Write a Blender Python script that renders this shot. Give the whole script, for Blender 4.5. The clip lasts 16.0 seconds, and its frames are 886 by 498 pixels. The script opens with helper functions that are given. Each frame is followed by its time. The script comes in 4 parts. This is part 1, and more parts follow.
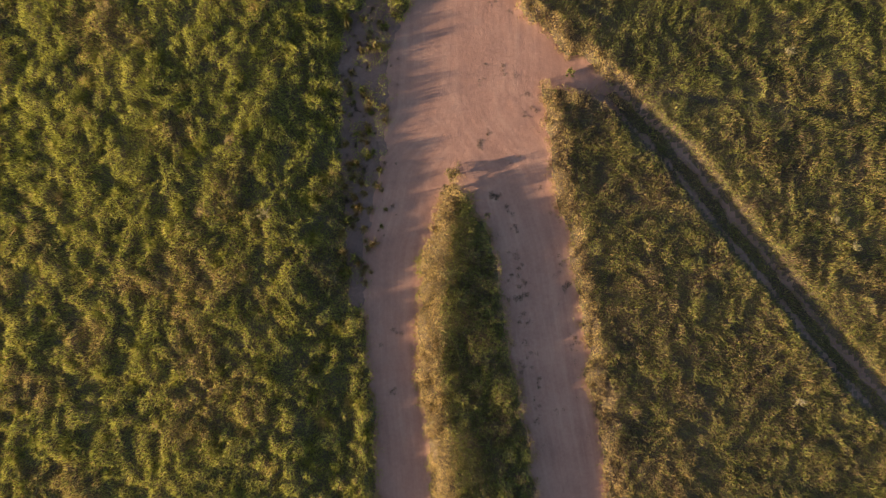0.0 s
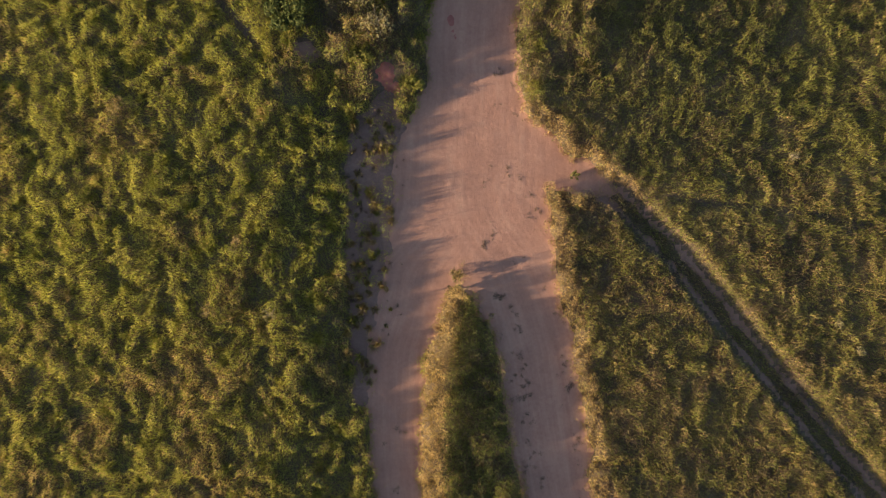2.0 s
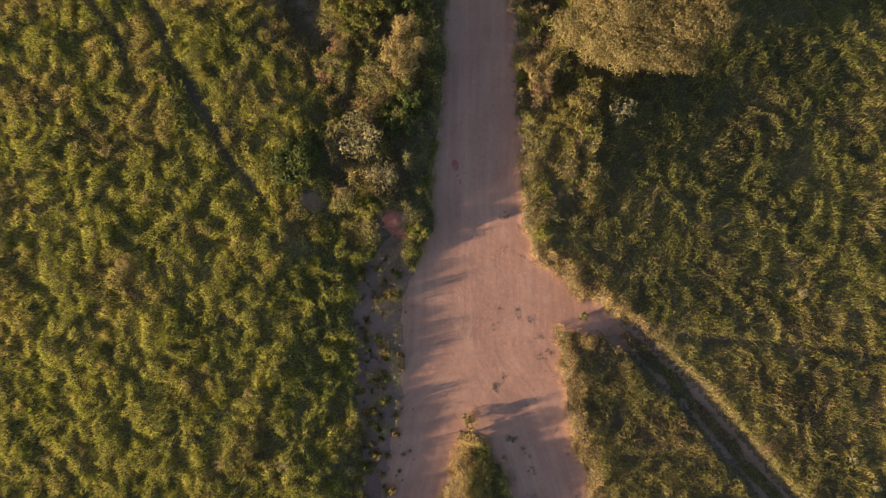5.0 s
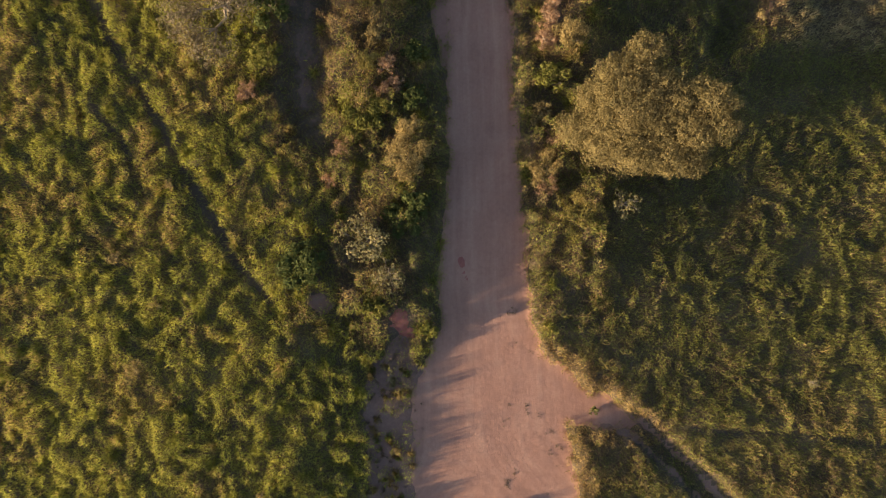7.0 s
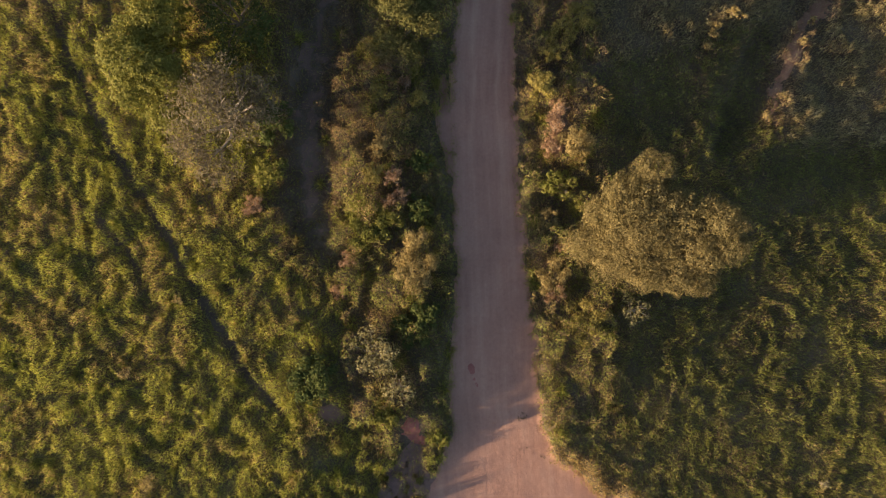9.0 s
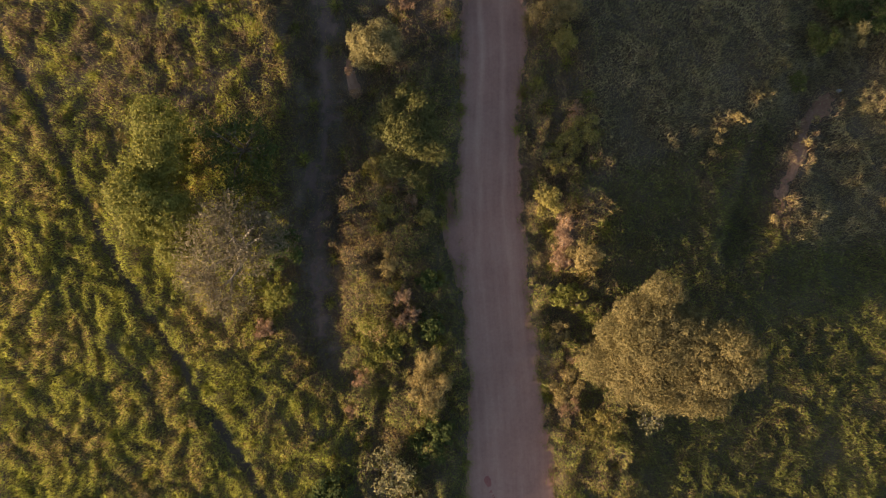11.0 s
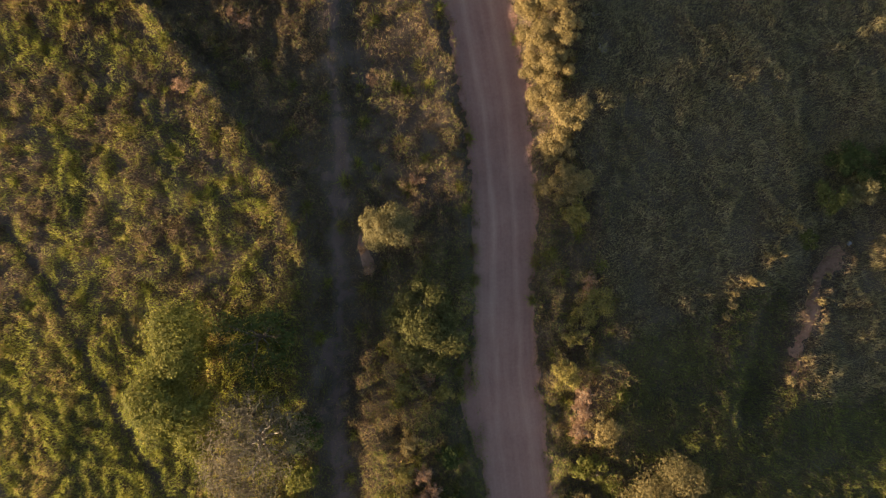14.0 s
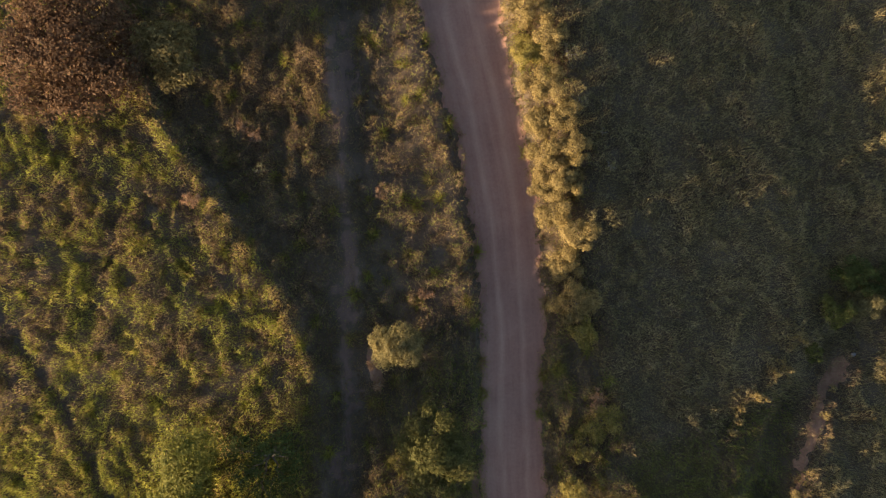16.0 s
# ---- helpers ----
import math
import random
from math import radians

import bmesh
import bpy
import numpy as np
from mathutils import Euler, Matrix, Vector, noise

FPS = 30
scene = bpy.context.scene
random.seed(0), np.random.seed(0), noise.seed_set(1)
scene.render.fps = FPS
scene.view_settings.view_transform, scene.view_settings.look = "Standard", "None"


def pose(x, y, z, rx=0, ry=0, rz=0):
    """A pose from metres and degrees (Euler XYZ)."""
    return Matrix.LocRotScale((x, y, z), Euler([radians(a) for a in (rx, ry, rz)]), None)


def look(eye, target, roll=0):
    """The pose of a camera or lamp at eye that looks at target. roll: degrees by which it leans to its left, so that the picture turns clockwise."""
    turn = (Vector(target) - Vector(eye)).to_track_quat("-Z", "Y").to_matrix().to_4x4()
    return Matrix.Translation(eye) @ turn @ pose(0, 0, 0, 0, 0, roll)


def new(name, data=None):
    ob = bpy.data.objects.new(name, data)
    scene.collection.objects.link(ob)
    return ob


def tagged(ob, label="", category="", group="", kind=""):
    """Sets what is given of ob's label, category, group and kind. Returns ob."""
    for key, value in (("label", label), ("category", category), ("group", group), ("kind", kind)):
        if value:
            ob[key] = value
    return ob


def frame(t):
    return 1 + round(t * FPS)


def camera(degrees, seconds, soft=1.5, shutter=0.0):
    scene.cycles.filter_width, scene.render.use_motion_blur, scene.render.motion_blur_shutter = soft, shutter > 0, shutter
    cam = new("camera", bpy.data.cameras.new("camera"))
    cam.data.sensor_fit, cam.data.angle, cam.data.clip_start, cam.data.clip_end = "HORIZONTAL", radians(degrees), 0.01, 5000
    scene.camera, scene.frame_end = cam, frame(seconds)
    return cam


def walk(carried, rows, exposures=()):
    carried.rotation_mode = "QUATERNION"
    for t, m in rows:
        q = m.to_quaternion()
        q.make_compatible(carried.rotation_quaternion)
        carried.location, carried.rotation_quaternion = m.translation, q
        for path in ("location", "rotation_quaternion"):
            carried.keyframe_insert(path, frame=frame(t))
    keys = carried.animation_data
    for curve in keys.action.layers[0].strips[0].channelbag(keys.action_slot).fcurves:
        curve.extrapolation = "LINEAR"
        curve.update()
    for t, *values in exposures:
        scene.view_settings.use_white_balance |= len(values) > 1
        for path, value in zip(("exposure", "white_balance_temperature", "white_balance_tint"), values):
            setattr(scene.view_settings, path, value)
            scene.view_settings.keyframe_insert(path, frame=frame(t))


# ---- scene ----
# ---------------------------------------------------------------- camera
cam = camera(70.0, 16.0, soft=1.15)
# seconds, x, y, height, sideways tilt, forward tilt, turn
PATH = [
    (0.0, 0.108, -0.016, 37.897, -0.23, -1.37, -0.21),
    (0.5, 0.205, 1.311, 38.005, 0.03, -1.06, -0.12),
    (1.0, 0.200, 2.751, 37.993, 0.11, -0.94, -0.03),
    (1.5, 0.165, 4.181, 37.997, 0.13, -0.83, 0.12),
    (2.0, 0.093, 5.602, 38.001, 0.15, -0.74, 0.20),
    (2.5, 0.054, 7.016, 37.985, 0.20, -0.62, 0.10),
    (3.0, 0.045, 8.437, 37.992, 0.30, -0.59, -0.13),
    (3.5, -0.016, 9.857, 37.990, 0.31, -0.52, -0.43),
    (4.0, -0.062, 11.291, 37.979, 0.36, -0.50, -0.77),
    (6.5, -0.175, 18.218, 37.963, 0.66, -0.04, -2.60),
    (7.0, -0.154, 19.629, 38.016, 0.75, 0.13, -2.94),
    (7.5, -0.171, 21.343, 38.026, 0.82, -0.08, -3.26),
    (8.0, -0.185, 23.064, 38.078, 0.82, -0.26, -3.52),
    (10.5, -0.208, 31.870, 38.042, 0.80, -0.65, -5.66),
    (11.0, -0.173, 33.610, 38.011, 0.80, -0.65, -6.24),
    (11.5, -0.155, 35.387, 38.002, 0.75, -0.72, -6.83),
    (12.0, -0.083, 37.126, 37.993, 0.77, -0.73, -7.46),
    (12.5, -0.068, 38.864, 37.995, 0.69, -0.73, -8.10),
    (13.0, -0.005, 40.551, 37.982, 0.67, -0.63, -8.35),
    (13.5, 0.037, 42.307, 38.010, 0.64, -0.67, -8.27),
    (14.0, 0.014, 44.086, 37.955, 0.51, -0.69, -8.21),
    (14.5, 0.070, 45.845, 37.985, 0.45, -0.70, -8.17),
    (15.0, 0.103, 47.588, 38.003, 0.34, -0.70, -8.11),
    (15.5, 0.140, 49.351, 38.034, 0.22, -0.76, -8.04),
    (16.0, 0.222, 51.081, 38.051, 0.13, -0.78, -7.97),
]
DOWN = pose(0, 0, 0, -90, 0, 0)
walk(cam, [(t, Matrix.Translation((x, y, z)) @ DOWN @ pose(0, 0, 0, 90 + b, -c, a)) for t, x, y, z, a, b, c in PATH],
     exposures=[(0.0, 2.15, 6500, 19)])

# ---------------------------------------------------------------- light
SUN_UP, SUN_WAY = 8.3, 13.0      # height of the sun, direction in which the shadows fall (from +x towards +y)
world = bpy.data.worlds.new("evening_sky")
scene.world = world
world.use_nodes = True
wn = world.node_tree.nodes
sky = wn.new("ShaderNodeTexSky")
sky.sky_type, sky.sun_disc = "NISHITA", False
sky.sun_elevation, sky.sun_rotation = radians(SUN_UP), radians(270 - SUN_WAY)
sky.air_density, sky.dust_density, sky.ozone_density = 1.0, 1.2, 1.5
wn["Background"].inputs["Strength"].default_value = 0.09
world.node_tree.links.new(sky.outputs[0], wn["Background"].inputs["Color"])
sun = new("sun", bpy.data.lights.new("sun", "SUN"))
sun.data.energy, sun.data.angle, sun.data.color = 5.0, radians(1.0), (1.0, 0.80, 0.50)
ca, sa, ce, se = math.cos(radians(SUN_WAY)), math.sin(radians(SUN_WAY)), math.cos(radians(SUN_UP)), math.sin(radians(SUN_UP))
sun.matrix_world = look((-40 * ca * ce, -40 * sa * ce, 40 * se), (0, 0, 0))

# ---------------------------------------------------------------- numbers and noise
rng = np.random.default_rng(7)


def sm(x, a, b):
    t = np.clip((x - a) / (b - a), 0, 1)
    return t * t * (3 - 2 * t)


def lattice(i, j, seed):
    n = (i.astype(np.int64) * 374761393 + j.astype(np.int64) * 668265263 + seed * 974634777) & 0x7FFFFFFF
    n = ((n ^ (n >> 13)) * 1274126177) & 0x7FFFFFFF
    return ((n ^ (n >> 16)) & 0xFFFF) / 65535.0


def vnoise(x, y, size, seed=0):
    """Smooth noise from 0 to 1, with bumps of that size in metres."""
    u, v = np.asarray(x) / size, np.asarray(y) / size
    i, j = np.floor(u), np.floor(v)
    a, b = u - i, v - j
    a, b = a * a * (3 - 2 * a), b * b * (3 - 2 * b)
    i, j = i.astype(np.int64), j.astype(np.int64)
    return (lattice(i, j, seed) * (1 - a) + lattice(i + 1, j, seed) * a) * (1 - b) + (lattice(i, j + 1, seed) * (1 - a) + lattice(i + 1, j + 1, seed) * a) * b


def fnoise(x, y, size, seed=0):
    return 0.55 * vnoise(x, y, size, seed) + 0.3 * vnoise(x, y, size * 0.47, seed + 5) + 0.15 * vnoise(x, y, size * 0.21, seed + 9)


def along(x, y, line):
    """Signed distance past the edge of a lane (inside: positive), and the offset from its middle; line: x, y, half width."""
    best, off = np.full(np.shape(x), -1e9), np.zeros(np.shape(x))
    for (ax, ay, aw), (bx, by, bw) in zip(line, line[1:]):
        dx, dy = bx - ax, by - ay
        n = math.hypot(dx, dy)
        t = np.clip(((x - ax) * dx + (y - ay) * dy) / (n * n), 0, 1)
        px, py = x - ax - t * dx, y - ay - t * dy
        d = np.hypot(px, py)
        inside = aw + (bw - aw) * t - d
        better = inside > best
        best = np.where(better, inside, best)
        off = np.where(better, np.copysign(d, px * dy - py * dx), off)
    return best, off


# ---------------------------------------------------------------- the plan: x, y, half width
MAIN = [(1.5, 7.6, 3.4), (1.5, 8.6, 4.5), (1.6, 10, 4.7), (1.6, 13, 3.3), (1.7, 15, 2.75), (1.7, 17.5, 2.6), (1.9, 21, 2.4), (2.05, 24, 2.15), (2.2, 30, 2.0),
        (2.35, 36, 1.95), (2.85, 39.5, 1.75), (3.35, 43, 1.75), (3.9, 48, 1.9), (4.05, 51.5, 1.95), (4.0, 55, 2.1), (3.85, 58.6, 2.1), (3.5, 62, 2.25), (3.2, 66, 2.45), (1.5, 90, 2.4)]
LEFT_LANE = [(-1.8, -40, 1.6), (-2.15, -14.6, 1.65), (-2.7, -9, 1.4), (-2.9, -5, 1.6), (-2.75, -1, 1.75), (-1.9, 1.8, 1.95), (-1.4, 4, 2.1), (-0.5, 7, 2.8)]
RIGHT_LANE = [(12.5, -40, 2.1), (7.85, -14.6, 2.15), (6.85, -9, 2.2), (6.25, -5, 2.25), (5.6, -1, 2.25), (4.7, 2.0, 2.4), (3.9, 4.2, 2.8), (3.5, 7, 3.0)]
VERGE = [(-4.9, -4, 0.4), (-4.5, 2, 1.1), (-4.2, 8, 1.7), (-4.0, 12, 1.6), (-3.4, 14.2, 0.7)]
MOUTH = [(5.0, 11, 1.7), (7.2, 9.8, 1.15), (9.2, 9.1, 0.6), (10.6, 8.4, 0.2)]
SHOULDER = [(0.1, 37.5, 0.1), (0.0, 35.6, 0.35), (-0.15, 34.0, 0.5), (0.1, 31.8, 0.3), (0.3, 29.5, 0.1)]
DIAGONAL = [(8.3, 9.4, 0.8), (10.6, 8.2, 0.8), (14.0, 4.7, 0.85), (17.1, 0.9, 0.9), (20.5, -3.2, 0.9), (23.9, -7.3, 0.9), (27.0, -10.7, 0.9), (45, -31, 0.9)]
SIDE_TRACK = [(-3.6, 85, 0.75), (-4.0, 66.4, 0.75), (-4.8, 59.6, 0.75), (-5.5, 56, 0.75), (-5.6, 51.4, 0.65), (-6.7, 46, 0.7), (-6.8, 43, 0.75), (-7.8, 37, 0.85), (-8.1, 34.3, 0.95), (-8.6, 30, 0.85), (-8.8, 27.6, 0.4)]
FURROW = [(-30, 54, 0.2), (-26.9, 49.9, 0.2), (-24.0, 44, 0.2), (-22.6, 39.7, 0.2), (-20.2, 33.4, 0.2), (-17.6, 28.4, 0.2), (-14.8, 22.8, 0.2), (-12.6, 18.9, 0.2), (-11, 17.1, 0.2)]
FURROW_2 = [(-21.4, 29.4, 0.2), (-19.9, 27.5, 0.2), (-19.1, 25.0, 0.06)]
FAINT = [(11.9, 8.7, 0.12), (16.0, 7.9, 0.12), (21.0, 7.4, 0.12), (34, 5.2, 0.12)]
ARC = [(17.3, 22.6, 0.25), (19.9, 21.9, 0.25), (21.6, 19.5, 0.25), (21.9, 16.8, 0.25), (20.6, 14.4, 0.25)]
GULLY = [(27, 43, 0.7), (22.9, 40.2, 0.7), (20.6, 38.2, 0.7), (19.0, 35.6, 0.7), (17.8, 33.4, 0.6), (16.8, 31.2, 0.3)]
BANK = [(24.3, 39.9, 0.15), (22.7, 38.7, 0.3), (21.5, 36.6, 0.35), (20.1, 34.4, 0.3), (19.7, 32.8, 0.1)]
CREST_Y, CREST_X = (41, 45.6, 47.1, 49.7, 52.3, 54.9, 57.1, 60, 66), (-8.3, -8.2, -8.9, -9.9, -11.3, -12.6, -14.0, -15.6, -17.8)


def road_mask(x, y):
    edge = 0.8 * (fnoise(x, y, 1.1, 3) - 0.5) + 0.45 * (fnoise(x, y, 0.4, 13) - 0.5)
    m, off = along(x, y, MAIN)
    for lane in (LEFT_LANE, RIGHT_LANE, MOUTH, SHOULDER):
        m2, _ = along(x, y, lane)
        m = np.maximum(m, m2)
    middle = lambda lane: np.interp(y, [p[1] for p in lane], [p[0] for p in lane])
    w = sm(y, 3.5, 8)
    off = x - w * middle(MAIN) - (1 - w) * np.where(x < 1.2 - 0.12 * (y - 3), middle(LEFT_LANE), middle(RIGHT_LANE))
    return m + edge, off


def verge_mask(x, y):
    return along(x, y, VERGE)[0] + 0.9 * (fnoise(x, y, 1.2, 28) - 0.5) + 0.5 * (fnoise(x, y, 0.4, 29) - 0.5)


def cleared(x, y):
    """The road together with the bare verge beside it."""
    return np.maximum(road_mask(x, y)[0], verge_mask(x, y))


def wheel_tracks(x, y):
    """The two bare wheel tracks of the sunken lane."""
    m, off = along(x, y, DIAGONAL)
    return np.where(m > -1, np.where(off < 0, 0.27, 0.2) - np.abs(np.abs(off) - 0.55), -1) + 0.55 * (fnoise(x, y, 0.7, 4) - 0.5)


def height(x, y):
    h = 0.35 * (vnoise(x, y, 9, 1) - 0.5) + 0.16 * (vnoise(x, y, 2.3, 2) - 0.5)
    h = h - 0.2 * sm(x, -9.2, -7.2) * (1 - sm(x, -5.6, -4.6)) * (1 - sm(y, 3, 8)) + np.clip((x + 17) * 0.055, -0.7, 0.4 - 0.26 * (1 - sm(y, 2, 8))) * (1 - sm(x, -10.5, -6.0)) * (1 - 0.6 * sm(y, 46, 60)) - 0.7 * sm(y, 48, 64) * (1 - sm(x, -9, -5)) - 0.5 * sm(x, 20.8, 24) * sm(y, 28, 33)
    h = h + 0.2 * sm(x, 9, 14) * (1 - sm(y, 8, 20)) - np.clip((x - 8) * (0.06 + 0.03 * sm(y, 36, 44)), 0, 0.95 + 0.45 * sm(y, 36, 44)) * sm(y, 11, 24)
    k = sm(cleared(x, y), -0.9, 0.3)
    h = h * (1 - 0.9 * k) - (0.28 + 0.24 * sm(y, 24, 34) + 0.34 * sm(y, 42, 52)) * k
    h = h - 0.4 * sm(along(x, y, DIAGONAL)[0] + 0.35 * (fnoise(x, y, 1.1, 15) - 0.5), -0.4, 0.2) * sm(x, 8, 12)
    xc = np.interp(y, CREST_Y, CREST_X) - 0.5 + 1.3 * (fnoise(x, y, 3.0, 23) - 0.5)
    low = sm(x - xc, 0.0, 1.3) * (1 - 0.5 * np.clip((x + 3.5) / 5, 0, 1)) * (1 - sm(x, 6.5, 9)) * sm(y, 38, 46)
    h = h - (0.47 + 0.35 * sm(y, 50, 58) + (0.4 + 0.2 * sm(y, 49, 54)) * sm(x, -5.5, -4.2)) * low + 0.12 * np.exp(-((x - xc + 0.3) / 0.7) ** 2) * sm(y, 43, 47)
    h = h - 0.35 * sm(along(x, y, SIDE_TRACK)[0], -1.0, 0.2) * (1 - low)
    h = h - 0.6 * sm(along(x, y, GULLY)[0], -1.3, 0.3)
    h = h - 0.25 * sm(along(x, y, FURROW)[0], -0.35, 0.1) - 0.16 * sm(along(x, y, FURROW_2)[0], -0.3, 0.1) - 0.08 * sm(along(x, y, FAINT)[0], -0.3, 0.1)
    far = np.maximum(np.hypot(x, y - 27) - 75, 0)
    return h + 4.0 * (vnoise(x, y, 160, 8) - 0.5) * np.clip(far / 150, 0, 1)


# ---------------------------------------------------------------- materials
def mat(name):
    m = bpy.data.materials.new(name)
    m.use_nodes = True
    t = m.node_tree
    b = t.nodes["Principled BSDF"]
    return m, t, b


def ramp(t, source, stops):
    r = t.nodes.new("ShaderNodeValToRGB")
    e = r.color_ramp.elements
    while len(e) < len(stops):
        e.new(0.5)
    for el, (p, c) in zip(e, stops):
        el.position, el.color = p, (*c, 1)
    t.links.new(source, r.inputs[0])
    return r.outputs[0]


def noise_tex(t, scale, detail=4.0, stretch=None, uv=False, rough=0.55):
    n = t.nodes.new("ShaderNodeTexNoise")
    n.inputs["Scale"].default_value, n.inputs["Detail"].default_value, n.inputs["Roughness"].default_value = scale, detail, rough
    c = t.nodes.new("ShaderNodeTexCoord")
    src = c.outputs["UV" if uv else "Object"]
    if stretch:
        mp = t.nodes.new("ShaderNodeMapping")
        mp.inputs["Scale"].default_value = stretch
        t.links.new(src, mp.inputs[0])
        src = mp.outputs[0]
    t.links.new(src, n.inputs["Vector"])
    return n.outputs[0]


def mix(t, fac, a, b, mode="MIX"):
    m = t.nodes.new("ShaderNodeMix")
    m.data_type, m.blend_type = "RGBA", mode
    for key, v in ((0, fac), (6, a), (7, b)):
        if hasattr(v, "node"):
            t.links.new(v, m.inputs[key])
        else:
            m.inputs[key].default_value = v if key == 0 else (*v, 1)
    return m.outputs[2]


def maths(t, op, a, b):
    m = t.nodes.new("ShaderNodeMath")
    m.operation = op
    for k, v in enumerate((a, b)):
        if hasattr(v, "node"):
            t.links.new(v, m.inputs[k])
        else:
            m.inputs[k].default_value = v
    return m.outputs[0]


def bump(t, b, source, strength, depth):
    n = t.nodes.new("ShaderNodeBump")
    n.inputs["Strength"].default_value, n.inputs["Distance"].default_value = strength, depth
    t.links.new(source, n.inputs["Height"])
    t.links.new(n.outputs[0], b.inputs["Normal"])


def leaf_mat(name, stops, patch=0.5, through_light=0.4, rough=0.7, gloss=0.05):
    """Leaves and grass: the colour varies from leaf to leaf and from patch to patch; some light goes through."""
    m, t, b = mat(name)
    g = t.nodes.new("ShaderNodeNewGeometry")
    v = maths(t, "ADD", maths(t, "MULTIPLY", g.outputs["Random Per Island"], 0.26), maths(t, "MULTIPLY", noise_tex(t, patch, 3.0), 0.42))
    v = maths(t, "ADD", v, maths(t, "MULTIPLY", noise_tex(t, 2.4, 4.0, rough=0.65), 0.36))
    col = ramp(t, v, stops)
    t.links.new(col, b.inputs["Base Color"])
    b.inputs["Roughness"].default_value, b.inputs["Specular IOR Level"].default_value = rough, gloss
    tr = t.nodes.new("ShaderNodeBsdfTranslucent")
    t.links.new(col, tr.inputs[0])
    mx = t.nodes.new("ShaderNodeMixShader")
    mx.inputs[0].default_value = through_light
    t.links.new(b.outputs[0], mx.inputs[1])
    t.links.new(tr.outputs[0], mx.inputs[2])
    t.links.new(mx.outputs[0], t.nodes["Material Output"].inputs[0])
    return m


def dirt_mat(name, stops, ruts=0.0):
    m, t, b = mat(name)
    big, fine = noise_tex(t, 0.35, 4), noise_tex(t, 6.0, 6, rough=0.7)
    v = maths(t, "ADD", maths(t, "MULTIPLY", big, 0.55), maths(t, "MULTIPLY", fine, 0.45))
    if ruts:
        streak = noise_tex(t, 1.0, 6, (1.7, 0.05, 1), True, 0.6)
        thin = noise_tex(t, 1.0, 6, (3.6, 0.35, 1), True, 0.7)
        v = maths(t, "ADD", maths(t, "MULTIPLY", v, 0.9 - ruts), maths(t, "ADD", maths(t, "MULTIPLY", streak, ruts * 0.8), maths(t, "MULTIPLY", thin, ruts * 0.55)))
        sep = t.nodes.new("ShaderNodeSeparateXYZ")
        t.links.new(t.nodes.new("ShaderNodeTexCoord").outputs["UV"], sep.inputs[0])
        wander = maths(t, "MULTIPLY", maths(t, "SUBTRACT", noise_tex(t, 0.12, 2), 0.5), 1.6)
        gap = maths(t, "ABSOLUTE", maths(t, "SUBTRACT", maths(t, "ABSOLUTE", maths(t, "ADD", sep.outputs[0], wander), 0), 0.75), 0)
        line = maths(t, "MULTIPLY", maths(t, "MAXIMUM", maths(t, "SUBTRACT", 0.3, gap), 0), 2.0 * ruts)
        spot = t.nodes.new("ShaderNodeSeparateXYZ")
        t.links.new(t.nodes.new("ShaderNodeTexCoord").outputs["Object"], spot.inputs[0])
        worn = maths(t, "MINIMUM", maths(t, "MAXIMUM", maths(t, "DIVIDE", maths(t, "SUBTRACT", spot.outputs[1], 12), 26), 0.12), 1)
        line = maths(t, "MULTIPLY", line, worn)
        v = maths(t, "ADD", v, maths(t, "MULTIPLY", line, noise_tex(t, 0.6, 3)))
    t.links.new(ramp(t, v, stops), b.inputs["Base Color"])
    b.inputs["Roughness"].default_value, b.inputs["Specular IOR Level"].default_value = 0.95, 0.1
    grain = maths(t, "ADD", noise_tex(t, 3.0, 8, rough=0.75), maths(t, "MULTIPLY", big, 0.5))
    if ruts:
        grain = maths(t, "ADD", grain, maths(t, "ADD", maths(t, "MULTIPLY", streak, 0.4), maths(t, "MULTIPLY", thin, 0.25)))
    bump(t, b, grain, 0.5, 0.05)
    return m


soil = dirt_mat("field_soil", [(0.3, (0.05, 0.038, 0.026)), (0.5, (0.088, 0.066, 0.045)), (0.7, (0.14, 0.1, 0.072))])
road_dirt = dirt_mat("road_dirt", [(0.3, (0.172, 0.09, 0.066)), (0.5, (0.258, 0.141, 0.101)), (0.7, (0.345, 0.207, 0.148))], 0.33)
track_dirt = dirt_mat("track_dirt", [(0.3, (0.11, 0.07, 0.052)), (0.5, (0.18, 0.11, 0.081)), (0.7, (0.23, 0.155, 0.12))], 0.3)
verge_dirt = dirt_mat("verge_dirt", [(0.3, (0.095, 0.062, 0.05)), (0.5, (0.16, 0.1, 0.078)), (0.7, (0.23, 0.145, 0.112))])
path_dirt = dirt_mat("path_dirt", [(0.3, (0.07, 0.048, 0.037)), (0.5, (0.125, 0.082, 0.062)), (0.7, (0.18, 0.122, 0.095))], 0.2)
red_dirt = dirt_mat("red_dirt", [(0.3, (0.16, 0.055, 0.042)), (0.5, (0.22, 0.085, 0.066)), (0.7, (0.28, 0.12, 0.095))])
bank_dirt = dirt_mat("bank_dirt", [(0.3, (0.14, 0.078, 0.05)), (0.5, (0.21, 0.122, 0.078)), (0.7, (0.29, 0.18, 0.115))])
bark = dirt_mat("bark", [(0.3, (0.06, 0.045, 0.035)), (0.5, (0.12, 0.095, 0.075)), (0.7, (0.20, 0.16, 0.125))])
pale_bark = dirt_mat("pale_bark", [(0.3, (0.16, 0.13, 0.10)), (0.5, (0.24, 0.20, 0.16)), (0.7, (0.34, 0.29, 0.23))])

